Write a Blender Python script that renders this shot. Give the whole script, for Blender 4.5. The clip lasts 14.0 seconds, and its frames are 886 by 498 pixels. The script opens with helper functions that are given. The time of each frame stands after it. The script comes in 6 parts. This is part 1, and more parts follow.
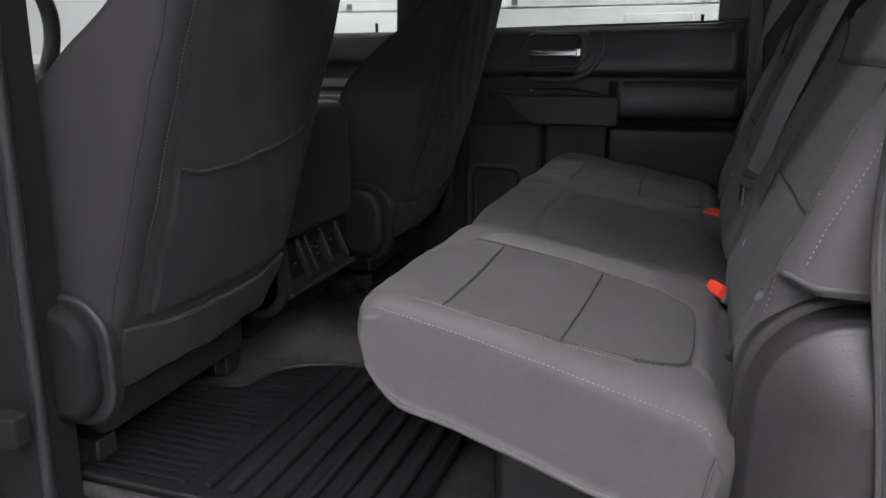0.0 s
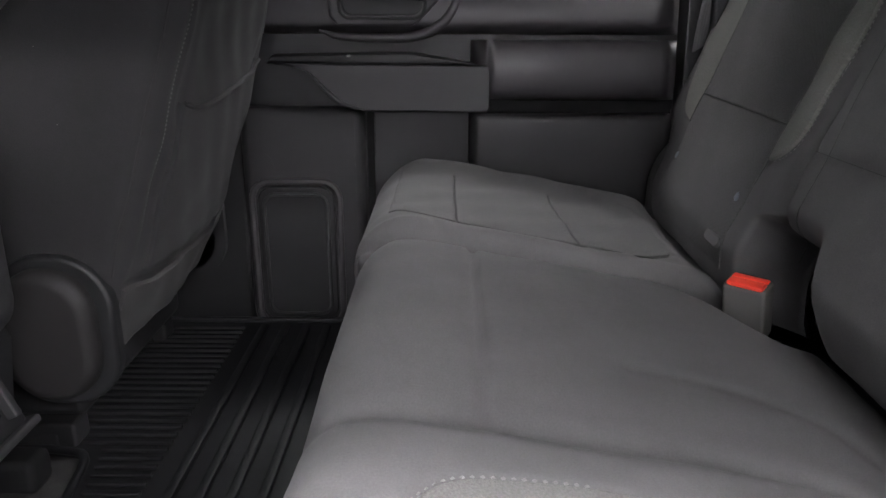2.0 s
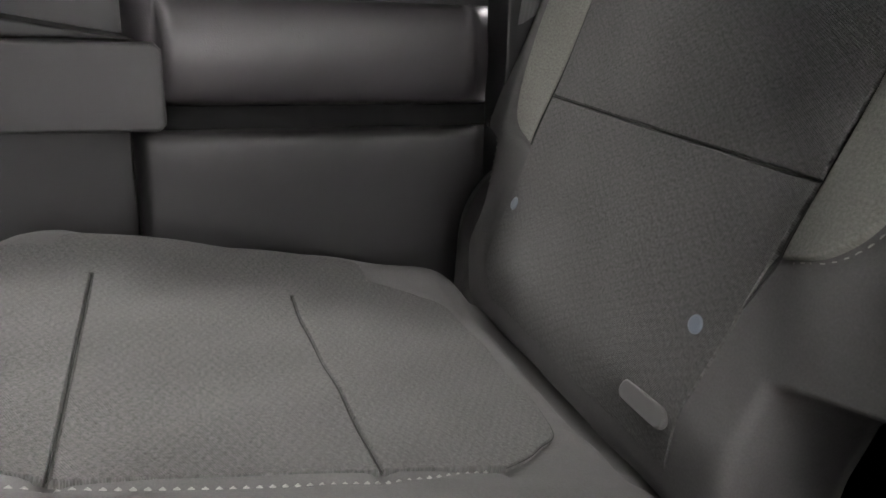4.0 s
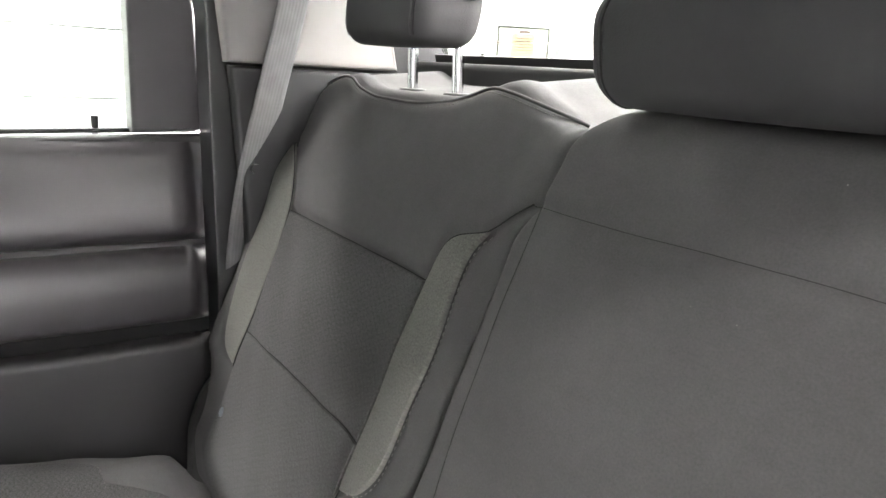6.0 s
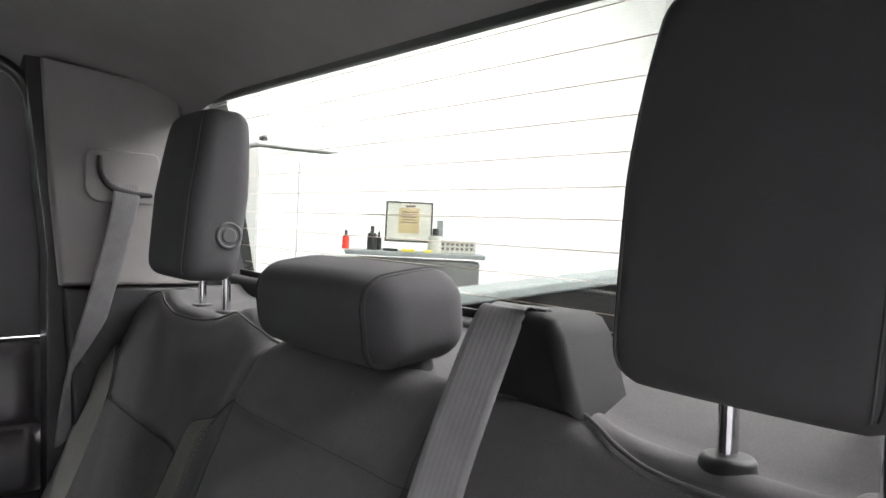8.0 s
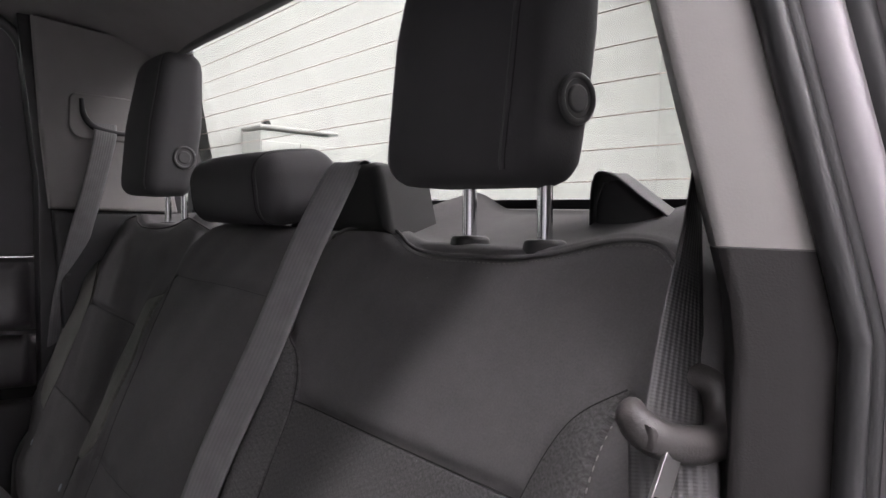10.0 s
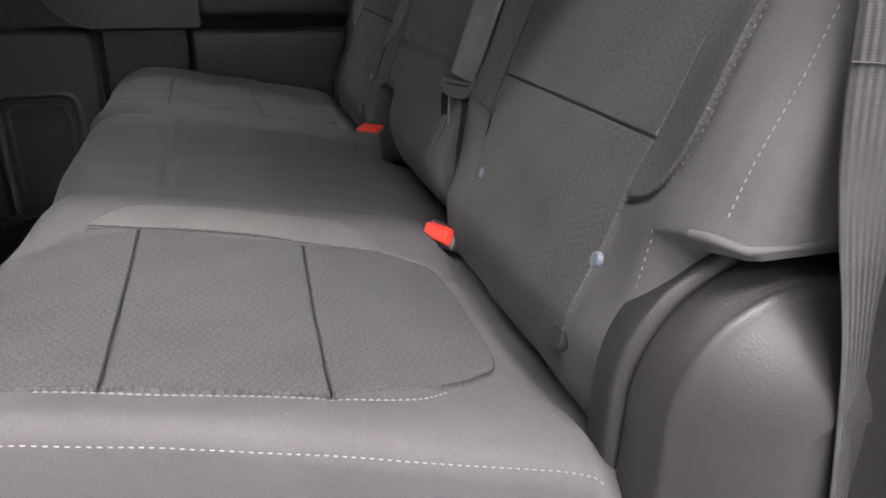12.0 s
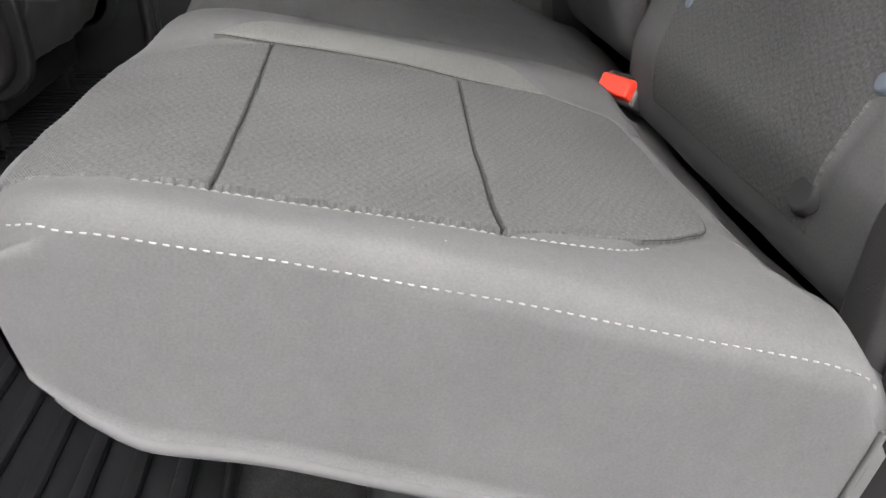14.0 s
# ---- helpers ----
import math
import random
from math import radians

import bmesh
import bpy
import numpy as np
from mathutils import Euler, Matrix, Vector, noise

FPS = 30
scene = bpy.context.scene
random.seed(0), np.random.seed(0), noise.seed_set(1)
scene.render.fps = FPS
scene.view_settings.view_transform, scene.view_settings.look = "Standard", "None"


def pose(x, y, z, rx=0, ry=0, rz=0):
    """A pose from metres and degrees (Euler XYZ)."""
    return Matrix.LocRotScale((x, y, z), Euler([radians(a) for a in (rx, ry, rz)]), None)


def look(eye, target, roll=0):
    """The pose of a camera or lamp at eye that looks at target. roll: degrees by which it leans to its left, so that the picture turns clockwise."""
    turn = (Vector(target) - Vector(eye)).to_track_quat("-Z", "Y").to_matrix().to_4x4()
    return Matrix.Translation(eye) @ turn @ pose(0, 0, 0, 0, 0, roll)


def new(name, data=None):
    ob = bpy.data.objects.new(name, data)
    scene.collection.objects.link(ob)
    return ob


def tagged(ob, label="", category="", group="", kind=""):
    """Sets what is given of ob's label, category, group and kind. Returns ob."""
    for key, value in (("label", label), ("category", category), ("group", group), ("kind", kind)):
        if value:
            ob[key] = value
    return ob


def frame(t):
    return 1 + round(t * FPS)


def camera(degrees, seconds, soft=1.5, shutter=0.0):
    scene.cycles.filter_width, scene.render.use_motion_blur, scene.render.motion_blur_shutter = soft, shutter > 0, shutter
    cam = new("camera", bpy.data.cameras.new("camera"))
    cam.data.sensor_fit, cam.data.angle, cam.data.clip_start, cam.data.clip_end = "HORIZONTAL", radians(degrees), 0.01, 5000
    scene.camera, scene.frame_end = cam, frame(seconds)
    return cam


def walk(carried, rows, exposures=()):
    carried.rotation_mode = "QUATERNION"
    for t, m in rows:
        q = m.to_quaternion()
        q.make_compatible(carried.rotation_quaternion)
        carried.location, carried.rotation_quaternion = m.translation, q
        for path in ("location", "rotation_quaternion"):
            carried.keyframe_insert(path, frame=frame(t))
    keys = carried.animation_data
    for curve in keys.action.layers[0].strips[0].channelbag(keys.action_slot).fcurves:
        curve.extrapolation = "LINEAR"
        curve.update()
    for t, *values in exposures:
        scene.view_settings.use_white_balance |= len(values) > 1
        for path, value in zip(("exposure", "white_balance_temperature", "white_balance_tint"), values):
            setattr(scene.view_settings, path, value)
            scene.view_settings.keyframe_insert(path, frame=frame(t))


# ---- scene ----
cam = camera(62.0, 14.0)
PATH = [
    (0, (-0.047, -0.041, 0.681), (-0.699, 1.778, 0.164), -2.1),
    (0.5, (-0.102, 0.179, 0.626), (-0.571, 2.049, 0.092), -1.8),
    (1, (-0.179, 0.339, 0.602), (-0.483, 2.236, 0.047), -1.7),
    (1.5, (-0.327, 0.569, 0.616), (-0.487, 2.475, 0.029), -1.6),
    (2, (-0.368, 0.829, 0.647), (-0.399, 2.725, 0.012), -1.5),
    (2.2, (-0.373, 0.921, 0.662), (-0.351, 2.814, 0.017), -1.5),
    (4.3, (-0.263, 1.485, 0.587), (0.479, 3.211, -0.1), 1.2),
    (4.5, (-0.251, 1.489, 0.589), (0.549, 3.188, -0.099), 1.1),
    (5, (-0.244, 1.443, 0.672), (0.668, 3.098, 0.017), 0.8),
    (5.5, (-0.229, 1.329, 0.781), (0.751, 2.962, 0.173), 1.0),
    (6, (-0.236, 1.191, 0.857), (0.837, 2.801, 0.354), 2.2),
    (6.5, (-0.245, 1.054, 0.926), (0.893, 2.656, 0.554), 2.4),
    (7, (-0.237, 0.953, 0.946), (0.959, 2.541, 0.737), 2.1),
    (7.5, (-0.231, 0.86, 0.971), (1.007, 2.426, 0.859), 1.7),
    (7.7, (-0.22, 0.827, 0.977), (1.031, 2.384, 0.891), 1.6),
    (9.8, (-0.205, 0.526, 0.876), (1.063, 2.07, 0.778), 0.9),
    (10, (-0.209, 0.493, 0.845), (1.008, 2.077, 0.744), 0.8),
    (10.5, (-0.207, 0.424, 0.751), (0.842, 2.113, 0.536), 0.0),
    (11, (-0.214, 0.386, 0.698), (0.628, 2.15, 0.271), -0.1),
    (11.5, (-0.23, 0.366, 0.664), (0.426, 2.144, 0.024), -0.7),
    (12, (-0.254, 0.359, 0.639), (0.251, 2.128, -0.146), -1.0),
    (12.5, (-0.268, 0.352, 0.642), (0.112, 2.113, -0.227), -1.3),
    (13, (-0.281, 0.354, 0.633), (0.013, 2.106, -0.284), -1.3),
    (13.5, (-0.289, 0.377, 0.609), (-0.08, 2.125, -0.339), -1.3),
    (14, (-0.278, 0.469, 0.516), (-0.107, 2.204, -0.463), -0.6),
]
LEVEL = pose(0, 0, 0, 0, -1.6, 0)
EXPOSURES = [
    (0.0, 0.25, 6450, 14), (0.8, 0.45, 6560, 13), (2.0, 1.8, 6430, 12), (4.3, 2.7, 6880, 8), (5.5, 3.28, 6850, 7), (6.5, 3.14, 6700, 10),
    (7.6, 2.25, 6550, 11), (9.0, 1.0, 6550, 14), (9.8, 0.92, 6600, 18), (10.5, 0.84, 6600, 18), (11.3, 0.84, 6530, 20), (12.0, 1.12, 6580, 15), (13.0, 1.43, 6600, 9), (14.0, 1.33, 6600, 8),
]
walk(cam, [(t, LEVEL @ look(eye, target, roll)) for t, eye, target, roll in PATH], EXPOSURES)


# ---- light ----
world = bpy.data.worlds.new("world")
scene.world = world
world.use_nodes = True
world.node_tree.nodes["Background"].inputs[0].default_value = (0.9, 0.95, 1.0, 1)
world.node_tree.nodes["Background"].inputs[1].default_value = 0.05
TUBE_POWER = 48.0

# ---- materials ----
MATS = {}


def material(name, rough=0.6, metal=0.0, spec=0.5):
    m = bpy.data.materials.new(name)
    m.use_nodes = True
    t = m.node_tree
    b = t.nodes["Principled BSDF"]
    b.inputs["Roughness"].default_value = rough
    b.inputs["Metallic"].default_value = metal
    b.inputs["Specular IOR Level"].default_value = spec
    MATS[name] = m
    return m, t, b


def node(t, kind, **values):
    n = t.nodes.new(kind)
    for k, v in values.items():
        n.inputs[k].default_value = v
    return n


def ramp(t, fac, stops):
    n = t.nodes.new("ShaderNodeValToRGB")
    e = n.color_ramp.elements
    e[0].position, e[0].color = stops[0][0], (*stops[0][1], 1)
    e[1].position, e[1].color = stops[-1][0], (*stops[-1][1], 1)
    for p, c in stops[1:-1]:
        e.new(p).color = (*c, 1)
    t.links.new(fac, n.inputs["Fac"])
    return n.outputs["Color"]


def tone(c, k):
    return tuple(min(1.0, v * k) for v in c)


def coords(t, which):
    return t.nodes.new("ShaderNodeTexCoord").outputs[which]


def bumped(t, b, height, strength, distance):
    n = t.nodes.new("ShaderNodeBump")
    n.inputs["Strength"].default_value = strength
    n.inputs["Distance"].default_value = distance
    t.links.new(height, n.inputs["Height"])
    t.links.new(n.outputs["Normal"], b.inputs["Normal"])


def mixed(t, a, b, fac, kind="MULTIPLY"):
    n = t.nodes.new("ShaderNodeMix")
    n.data_type, n.blend_type = "RGBA", kind
    if isinstance(fac, float):
        n.inputs["Factor"].default_value = fac
    else:
        t.links.new(fac, n.inputs["Factor"])
    t.links.new(a, n.inputs["A"])
    t.links.new(b, n.inputs["B"])
    return n.outputs["Result"]


def plain(name, color, rough=0.5, metal=0.0, grain=900.0, relief=0.15, mottling=0.12, spec=0.5, blotch=9.0):
    """Moulded or painted surface: fine grain in relief, slow unevenness in tone and gloss."""
    m, t, b = material(name, rough, metal, spec)
    at = coords(t, "Object")
    slow = node(t, "ShaderNodeTexNoise", Scale=blotch, Detail=5.0, Roughness=0.6)
    fine = node(t, "ShaderNodeTexNoise", Scale=grain, Detail=2.0)
    t.links.new(at, slow.inputs["Vector"])
    t.links.new(at, fine.inputs["Vector"])
    col = ramp(t, slow.outputs["Fac"], [(0.3, tone(color, 1 - mottling)), (0.7, tone(color, 1 + mottling))])
    t.links.new(col, b.inputs["Base Color"])
    r = node(t, "ShaderNodeMapRange")
    r.inputs["To Min"].default_value = max(0.02, rough - 0.06)
    r.inputs["To Max"].default_value = min(1.0, rough + 0.06)
    t.links.new(slow.outputs["Fac"], r.inputs["Value"])
    t.links.new(r.outputs["Result"], b.inputs["Roughness"])
    if relief:
        bumped(t, b, fine.outputs["Fac"], relief, 0.0006)
    return m


def node_grain(t, at):
    """Fine irregular knit."""
    n = node(t, "ShaderNodeTexNoise", Scale=1700.0, Detail=2.0, Roughness=0.6)
    t.links.new(at, n.inputs["Vector"])
    return n.outputs["Fac"]


def cloth(name, color, weave, heather=0.25, rib=None, sheen=0.25, relief=0.5, lint=True, speck=520.0):
    """Seat cloth on coordinates in metres: woven threads, a heathered tone, optional slanted rib."""
    m, t, b = material(name, 0.92, 0.0, 0.2)
    at = coords(t, "UV")
    slow = node(t, "ShaderNodeTexNoise", Scale=11.0, Detail=4.0, Roughness=0.6)
    fleck = node(t, "ShaderNodeTexNoise", Scale=speck, Detail=3.0, Roughness=0.7)
    mid = node(t, "ShaderNodeTexNoise", Scale=90.0, Detail=3.0, Roughness=0.65)
    for n in (slow, fleck, mid):
        t.links.new(at, n.inputs["Vector"])
    col = ramp(t, fleck.outputs["Fac"], [(0.3, tone(color, 1 - heather)), (0.7, tone(color, 1 + heather))])
    shade = ramp(t, slow.outputs["Fac"], [(0.3, (0.94, 0.94, 0.94)), (0.7, (1.06, 1.06, 1.06))])
    col = mixed(t, col, shade, 1.0)
    patch = ramp(t, mid.outputs["Fac"], [(0.3, (0.96, 0.96, 0.96)), (0.7, (1.04, 1.04, 1.04))])
    col = mixed(t, col, patch, 1.0)
    turned = t.nodes.new("ShaderNodeMapping")
    turned.inputs["Rotation"].default_value = (0, 0, -0.48 if rib else 0.0)
    t.links.new(at, turned.inputs["Vector"])
    wa = node(t, "ShaderNodeTexWave", Scale=weave / 20.0, Distortion=2.2, Detail=2.0)
    wa.inputs["Detail Scale"].default_value = 3.0
    t.links.new(turned.outputs["Vector"], wa.inputs["Vector"])
    wb = node(t, "ShaderNodeTexWave", Scale=weave / 20.0, Distortion=2.2, Detail=2.0)
    wb.bands_direction = "Y"
    t.links.new(turned.outputs["Vector"], wb.inputs["Vector"])
    add = t.nodes.new("ShaderNodeMath")
    add.operation = "ADD"
    t.links.new(wa.outputs["Fac"], add.inputs[0])
    t.links.new(wb.outputs["Fac"], add.inputs[1])
    height = add.outputs[0]
    if not rib:
        height = node_grain(t, at)
    if rib:
        # two families of slanted lines cross to small lozenges
        for slant in (0.55, -0.62):
            lean = t.nodes.new("ShaderNodeMapping")
            lean.inputs["Rotation"].default_value = (0, 0, 1.5708 + slant)
            t.links.new(at, lean.inputs["Vector"])
            wr = node(t, "ShaderNodeTexWave", Scale=rib / 20.0, Distortion=0.5, Detail=1.0)
            wr.inputs["Detail Scale"].default_value = 2.0
            t.links.new(lean.outputs["Vector"], wr.inputs["Vector"])
            edge = ramp(t, wr.outputs["Fac"], [(0.0, (0, 0, 0)), (0.3, (1, 1, 1))])
            more = t.nodes.new("ShaderNodeMath")
            more.operation = "MULTIPLY_ADD"
            more.inputs[1].default_value = 0.55
            t.links.new(edge, more.inputs[0])
            t.links.new(height, more.inputs[2])
            height = more.outputs[0]
            lines = ramp(t, wr.outputs["Fac"], [(0.0, (0.90, 0.90, 0.90)), (0.4, (1.02, 1.02, 1.02))])
            col = mixed(t, col, lines, 0.8)
    if lint:
        vor = node(t, "ShaderNodeTexVoronoi", Scale=26.0, Randomness=1.0)
        t.links.new(at, vor.inputs["Vector"])
        dots = ramp(t, vor.outputs["Distance"], [(0.0, (1, 1, 1)), (0.02, (0, 0, 0))])
        pale = t.nodes.new("ShaderNodeRGB")
        pale.outputs[0].default_value = (0.3, 0.3, 0.29, 1)
        col = mixed(t, col, pale.outputs[0], dots, "MIX")
    t.links.new(col, b.inputs["Base Color"])
    b.inputs["Sheen Weight"].default_value = sheen
    b.inputs["Sheen Roughness"].default_value = 0.5
    b.inputs["Sheen Tint"].default_value = (0.8, 0.8, 0.8, 1)
    bumped(t, b, height, relief, 0.0007)
    return m


CLOTH = cloth("seat_cloth", (0.085, 0.083, 0.084), 5200.0, 0.13, None, 0.04, 0.16)
QUILT = cloth("quilted_cloth", (0.071, 0.070, 0.070), 4600.0, 0.42, 900.0, 0.04, 0.40, True, 430.0)
# The insert cloth again, its colour darkened for the shade on the near strip.
INSERT_DIM = cloth("dimmed_heather_cloth", (0.102, 0.101, 0.096), 3600.0, 0.30, None, 0.08, 0.5, False, 480.0)
INSERT = cloth("heather_cloth", (0.120, 0.120, 0.110), 3600.0, 0.30, None, 0.08, 0.5, False, 480.0)
FRONT_CLOTH = cloth("front_seat_cloth", (0.023, 0.0222, 0.0232), 5200.0, 0.15, None, 0.04, 0.3)
SKIRT = cloth("front_skirt_cloth", (0.033, 0.032, 0.0325), 5200.0, 0.15, None, 0.04, 0.3, False)
VINYL = plain("vinyl", (0.03, 0.0295, 0.031), 0.55, 0.0, 700.0, 0.2, 0.08)
POST = plain("lower_pillar_plastic", (0.018, 0.0165, 0.017), 0.6, 0.0, 800.0, 0.3, 0.1, 0.3)
# Darker than the other blacks: shade painted into pillar, hinge covers and gaps.
MATTE = plain("matte_black_trim_in_shade", (0.008, 0.008, 0.0085), 0.75, 0.0, 800.0, 0.3, 0.1, 0.2)
TRIM = plain("door_trim_plastic", (0.022, 0.021, 0.0225), 0.5, 0.0, 800.0, 0.3, 0.1)
SOFT = plain("soft_trim_plastic", (0.046, 0.043, 0.046), 0.42, 0.0, 600.0, 0.3, 0.1)
BLACK = plain("black_plastic", (0.012, 0.012, 0.013), 0.5, 0.0, 800.0, 0.25, 0.1)
COVER = plain("grained_side_cover_plastic", (0.03, 0.0285, 0.029), 0.4, 0.0, 520.0, 0.45, 0.1)
PILLAR = plain("pale_pillar_plastic", (0.19, 0.182, 0.178), 0.65, 0.0, 700.0, 0.25, 0.06)
LINER = plain("headliner_felt", (0.245, 0.234, 0.232), 0.95, 0.0, 420.0, 0.5, 0.08)
RUBBER = plain("rubber_mat", (0.009, 0.009, 0.010), 0.45, 0.0, 500.0, 0.3, 0.2, 0.28)
SEAL = plain("rubber_seal", (0.016, 0.016, 0.017), 0.35, 0.0, 300.0, 0.1, 0.1)
PAINT = plain("dark_body_paint", (0.19, 0.18, 0.19), 0.3, 0.3, 2000.0, 0.03, 0.05)
CHROME = plain("chrome", (0.75, 0.75, 0.77), 0.12, 1.0, 200.0, 0.0, 0.04)
STEEL = plain("brushed_steel", (0.55, 0.55, 0.54), 0.3, 1.0, 500.0, 0.1, 0.08)
BUTTON = plain("blue_grey_plastic", (0.13, 0.15, 0.185), 0.35, 0.0, 400.0, 0.05, 0.08)
GREY = plain("grey_plastic", (0.14, 0.14, 0.14), 0.45, 0.0, 600.0, 0.2, 0.06)
GUIDE = plain("belt_guide_plastic", (0.014, 0.0137, 0.014), 0.62, 0.0, 700.0, 0.3, 0.08, 0.2)
HEAD = plain("headrest_vinyl", (0.044, 0.043, 0.045), 0.8, 0.0, 520.0, 0.35, 0.1, 0.35)
BUTTON_GREY = plain("fold_button_plastic", (0.06, 0.06, 0.061), 0.4, 0.0, 600.0, 0.15, 0.06)
BELT_GUIDE = plain("buckle_head_plastic", (0.085, 0.083, 0.08), 0.45, 0.0, 700.0, 0.25, 0.08)
TONGUE = plain("belt_tongue_plastic", (0.030, 0.027, 0.0265), 0.5, 0.0, 500.0, 0.4, 0.1)
RED = plain("red_plastic", (0.82, 0.055, 0.03), 0.4, 0.0, 400.0, 0.05, 0.06)
HEAD_THREAD = plain("headrest_thread", (0.06, 0.059, 0.06), 0.85, 0.0, 900.0, 0.3, 0.15)
THREAD = plain("pale_thread", (0.21, 0.205, 0.2), 0.8, 0.0, 900.0, 0.3, 0.15)
# For thin cords that paint the shade in the sewn creases.
SEAM_SHADE = plain("dark_seam_shade", (0.012, 0.012, 0.012), 0.9, 0.0, 900.0, 0.2, 0.1)
DARK_THREAD = plain("dark_thread", (0.12, 0.118, 0.115), 0.85, 0.0, 900.0, 0.3, 0.15)
# Greys for two unseen walls, chosen to limit bounce light into the cab.
DULL = plain("unseen_wall_grey", (0.5, 0.5, 0.51), 0.7, 0.0, 60.0, 0.05, 0.05, blotch=0.8)
SHADE = plain("unseen_wall_dark", (0.25, 0.25, 0.255), 0.7, 0.0, 60.0, 0.05, 0.05, blotch=0.8)
WALL = plain("white_wall_paint", (0.8, 0.8, 0.8), 0.6, 0.0, 60.0, 0.01, 0.03, blotch=0.8)
DOOR_WHITE = plain("white_sectional_door", (0.82, 0.82, 0.82), 0.5, 0.0, 60.0, 0.05, 0.03, blotch=1.2)
CONCRETE = plain("workshop_concrete", (0.2, 0.2, 0.2), 0.5, 0.0, 90.0, 0.2, 0.12, blotch=1.5)
LINER_BED = plain("bed_liner", (0.007, 0.007, 0.0075), 0.7, 0.0, 260.0, 0.5, 0.15, 0.2)
RAIL = plain("bed_rail_cap", (0.22, 0.24, 0.25), 0.45, 0.0, 300.0, 0.1, 0.06)
PAPER = plain("cream_paper", (0.45, 0.36, 0.2), 0.8, 0.0, 90.0, 0.05, 0.08)
BOARD = plain("board_white", (0.5, 0.5, 0.46), 0.5, 0.0, 90.0, 0.02, 0.03)
WIRE = plain("heater_wire_print", (0.30, 0.24, 0.2), 0.7, 0.0, 90.0, 0.0, 0.05)
INK = plain("dark_ink", (0.12, 0.08, 0.08), 0.7, 0.0, 90.0, 0.0, 0.05)
YELLOW = plain("yellow_plastic", (0.75, 0.6, 0.05), 0.45, 0.0, 300.0, 0.05, 0.06)


def carpet():
    m, t, b = material("carpet", 0.97, 0.0, 0.1)
    at = coords(t, "Object")
    a = node(t, "ShaderNodeTexNoise", Scale=700.0, Detail=3.0, Roughness=0.7)
    c = node(t, "ShaderNodeTexNoise", Scale=28.0, Detail=5.0, Roughness=0.7)
    t.links.new(at, a.inputs["Vector"])
    t.links.new(at, c.inputs["Vector"])
    col = ramp(t, c.outputs["Fac"], [(0.3, (0.035, 0.034, 0.034)), (0.72, (0.065, 0.063, 0.063))])
    fl = ramp(t, a.outputs["Fac"], [(0.35, (0.7, 0.7, 0.7)), (0.7, (1.3, 1.3, 1.3))])
    t.links.new(mixed(t, col, fl, 1.0), b.inputs["Base Color"])
    bumped(t, b, a.outputs["Fac"], 0.9, 0.002)
    return m


def webbing(name, color, rough=0.58, relief=0.2):
    """Belt webbing on coordinates in metres: u across, v along."""
    m, t, b = material(name, rough, 0.0, 0.4)
    at = coords(t, "UV")
    w = node(t, "ShaderNodeTexWave", Scale=62.0, Distortion=0.2)
    t.links.new(at, w.inputs["Vector"])
    z = node(t, "ShaderNodeTexWave", Scale=150.0, Distortion=0.8)
    z.bands_direction = "Y"
    t.links.new(at, z.inputs["Vector"])
    s = t.nodes.new("ShaderNodeMath")
    s.operation = "MULTIPLY_ADD"
    s.inputs[1].default_value = 0.2
    t.links.new(z.outputs["Fac"], s.inputs[0])
    t.links.new(w.outputs["Fac"], s.inputs[2])
    n = node(t, "ShaderNodeTexNoise", Scale=40.0, Detail=4.0)
    t.links.new(at, n.inputs["Vector"])
    col = ramp(t, w.outputs["Fac"], [(0.1, tone(color, 0.92)), (0.9, tone(color, 1.05))])
    sh = ramp(t, n.outputs["Fac"], [(0.3, (0.88, 0.88, 0.88)), (0.7, (1.1, 1.1, 1.1))])
    t.links.new(mixed(t, col, sh, 1.0), b.inputs["Base Color"])
    bumped(t, b, s.outputs[0], relief, 0.0008)
    return m


def clear(name, tint, rough=0.0):
    m, t, b = material(name, rough)
    g = t.nodes.new("ShaderNodeBsdfTransparent")
    g.inputs[0].default_value = (*tint, 1)
    s = t.nodes.new("ShaderNodeBsdfGlossy")
    s.inputs["Roughness"].default_value = 0.02
    x = t.nodes.new("ShaderNodeMixShader")
    x.inputs[0].default_value = 0.05
    t.links.new(g.outputs[0], x.inputs[1])
    t.links.new(s.outputs[0], x.inputs[2])
    t.links.new(x.outputs[0], t.nodes["Material Output"].inputs["Surface"])
    return m


def lit(name, color, strength):
    m, t, b = material(name, 0.5)
    b.inputs["Base Color"].default_value = (0.8, 0.8, 0.8, 1)
    b.inputs["Emission Color"].default_value = (*color, 1)
    b.inputs["Emission Strength"].default_value = strength
    return m


CARPET = carpet()
# One grey webbing in two tones: shade painted on the near belt, light elsewhere.
WEB_SHADED = webbing("shaded_grey_webbing", (0.052, 0.051, 0.052), 0.42, 0.5)
WEB_LIT = webbing("lit_grey_webbing", (0.125, 0.123, 0.125))
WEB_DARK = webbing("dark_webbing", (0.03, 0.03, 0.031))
GLASS = clear("window_glass", (0.93, 0.96, 0.94))
DOOR_GLASS = clear("rear_door_glass", (0.74, 0.78, 0.75))
TINT = clear("rear_window_glass", (0.63, 0.65, 0.62))
TUBE = lit("lamp_diffuser", (1.0, 0.985, 1.0), TUBE_POWER)
PANEL = lit("panel_diffuser", (1.0, 0.985, 1.0), TUBE_POWER * 0.24)

# ---- building helpers ----


def thing(name, base, label, category, group="", kind=""):
    ob = new(name)
    ob.location = base
    ob.empty_display_size = 0.05
    return tagged(ob, label, category, group, kind)


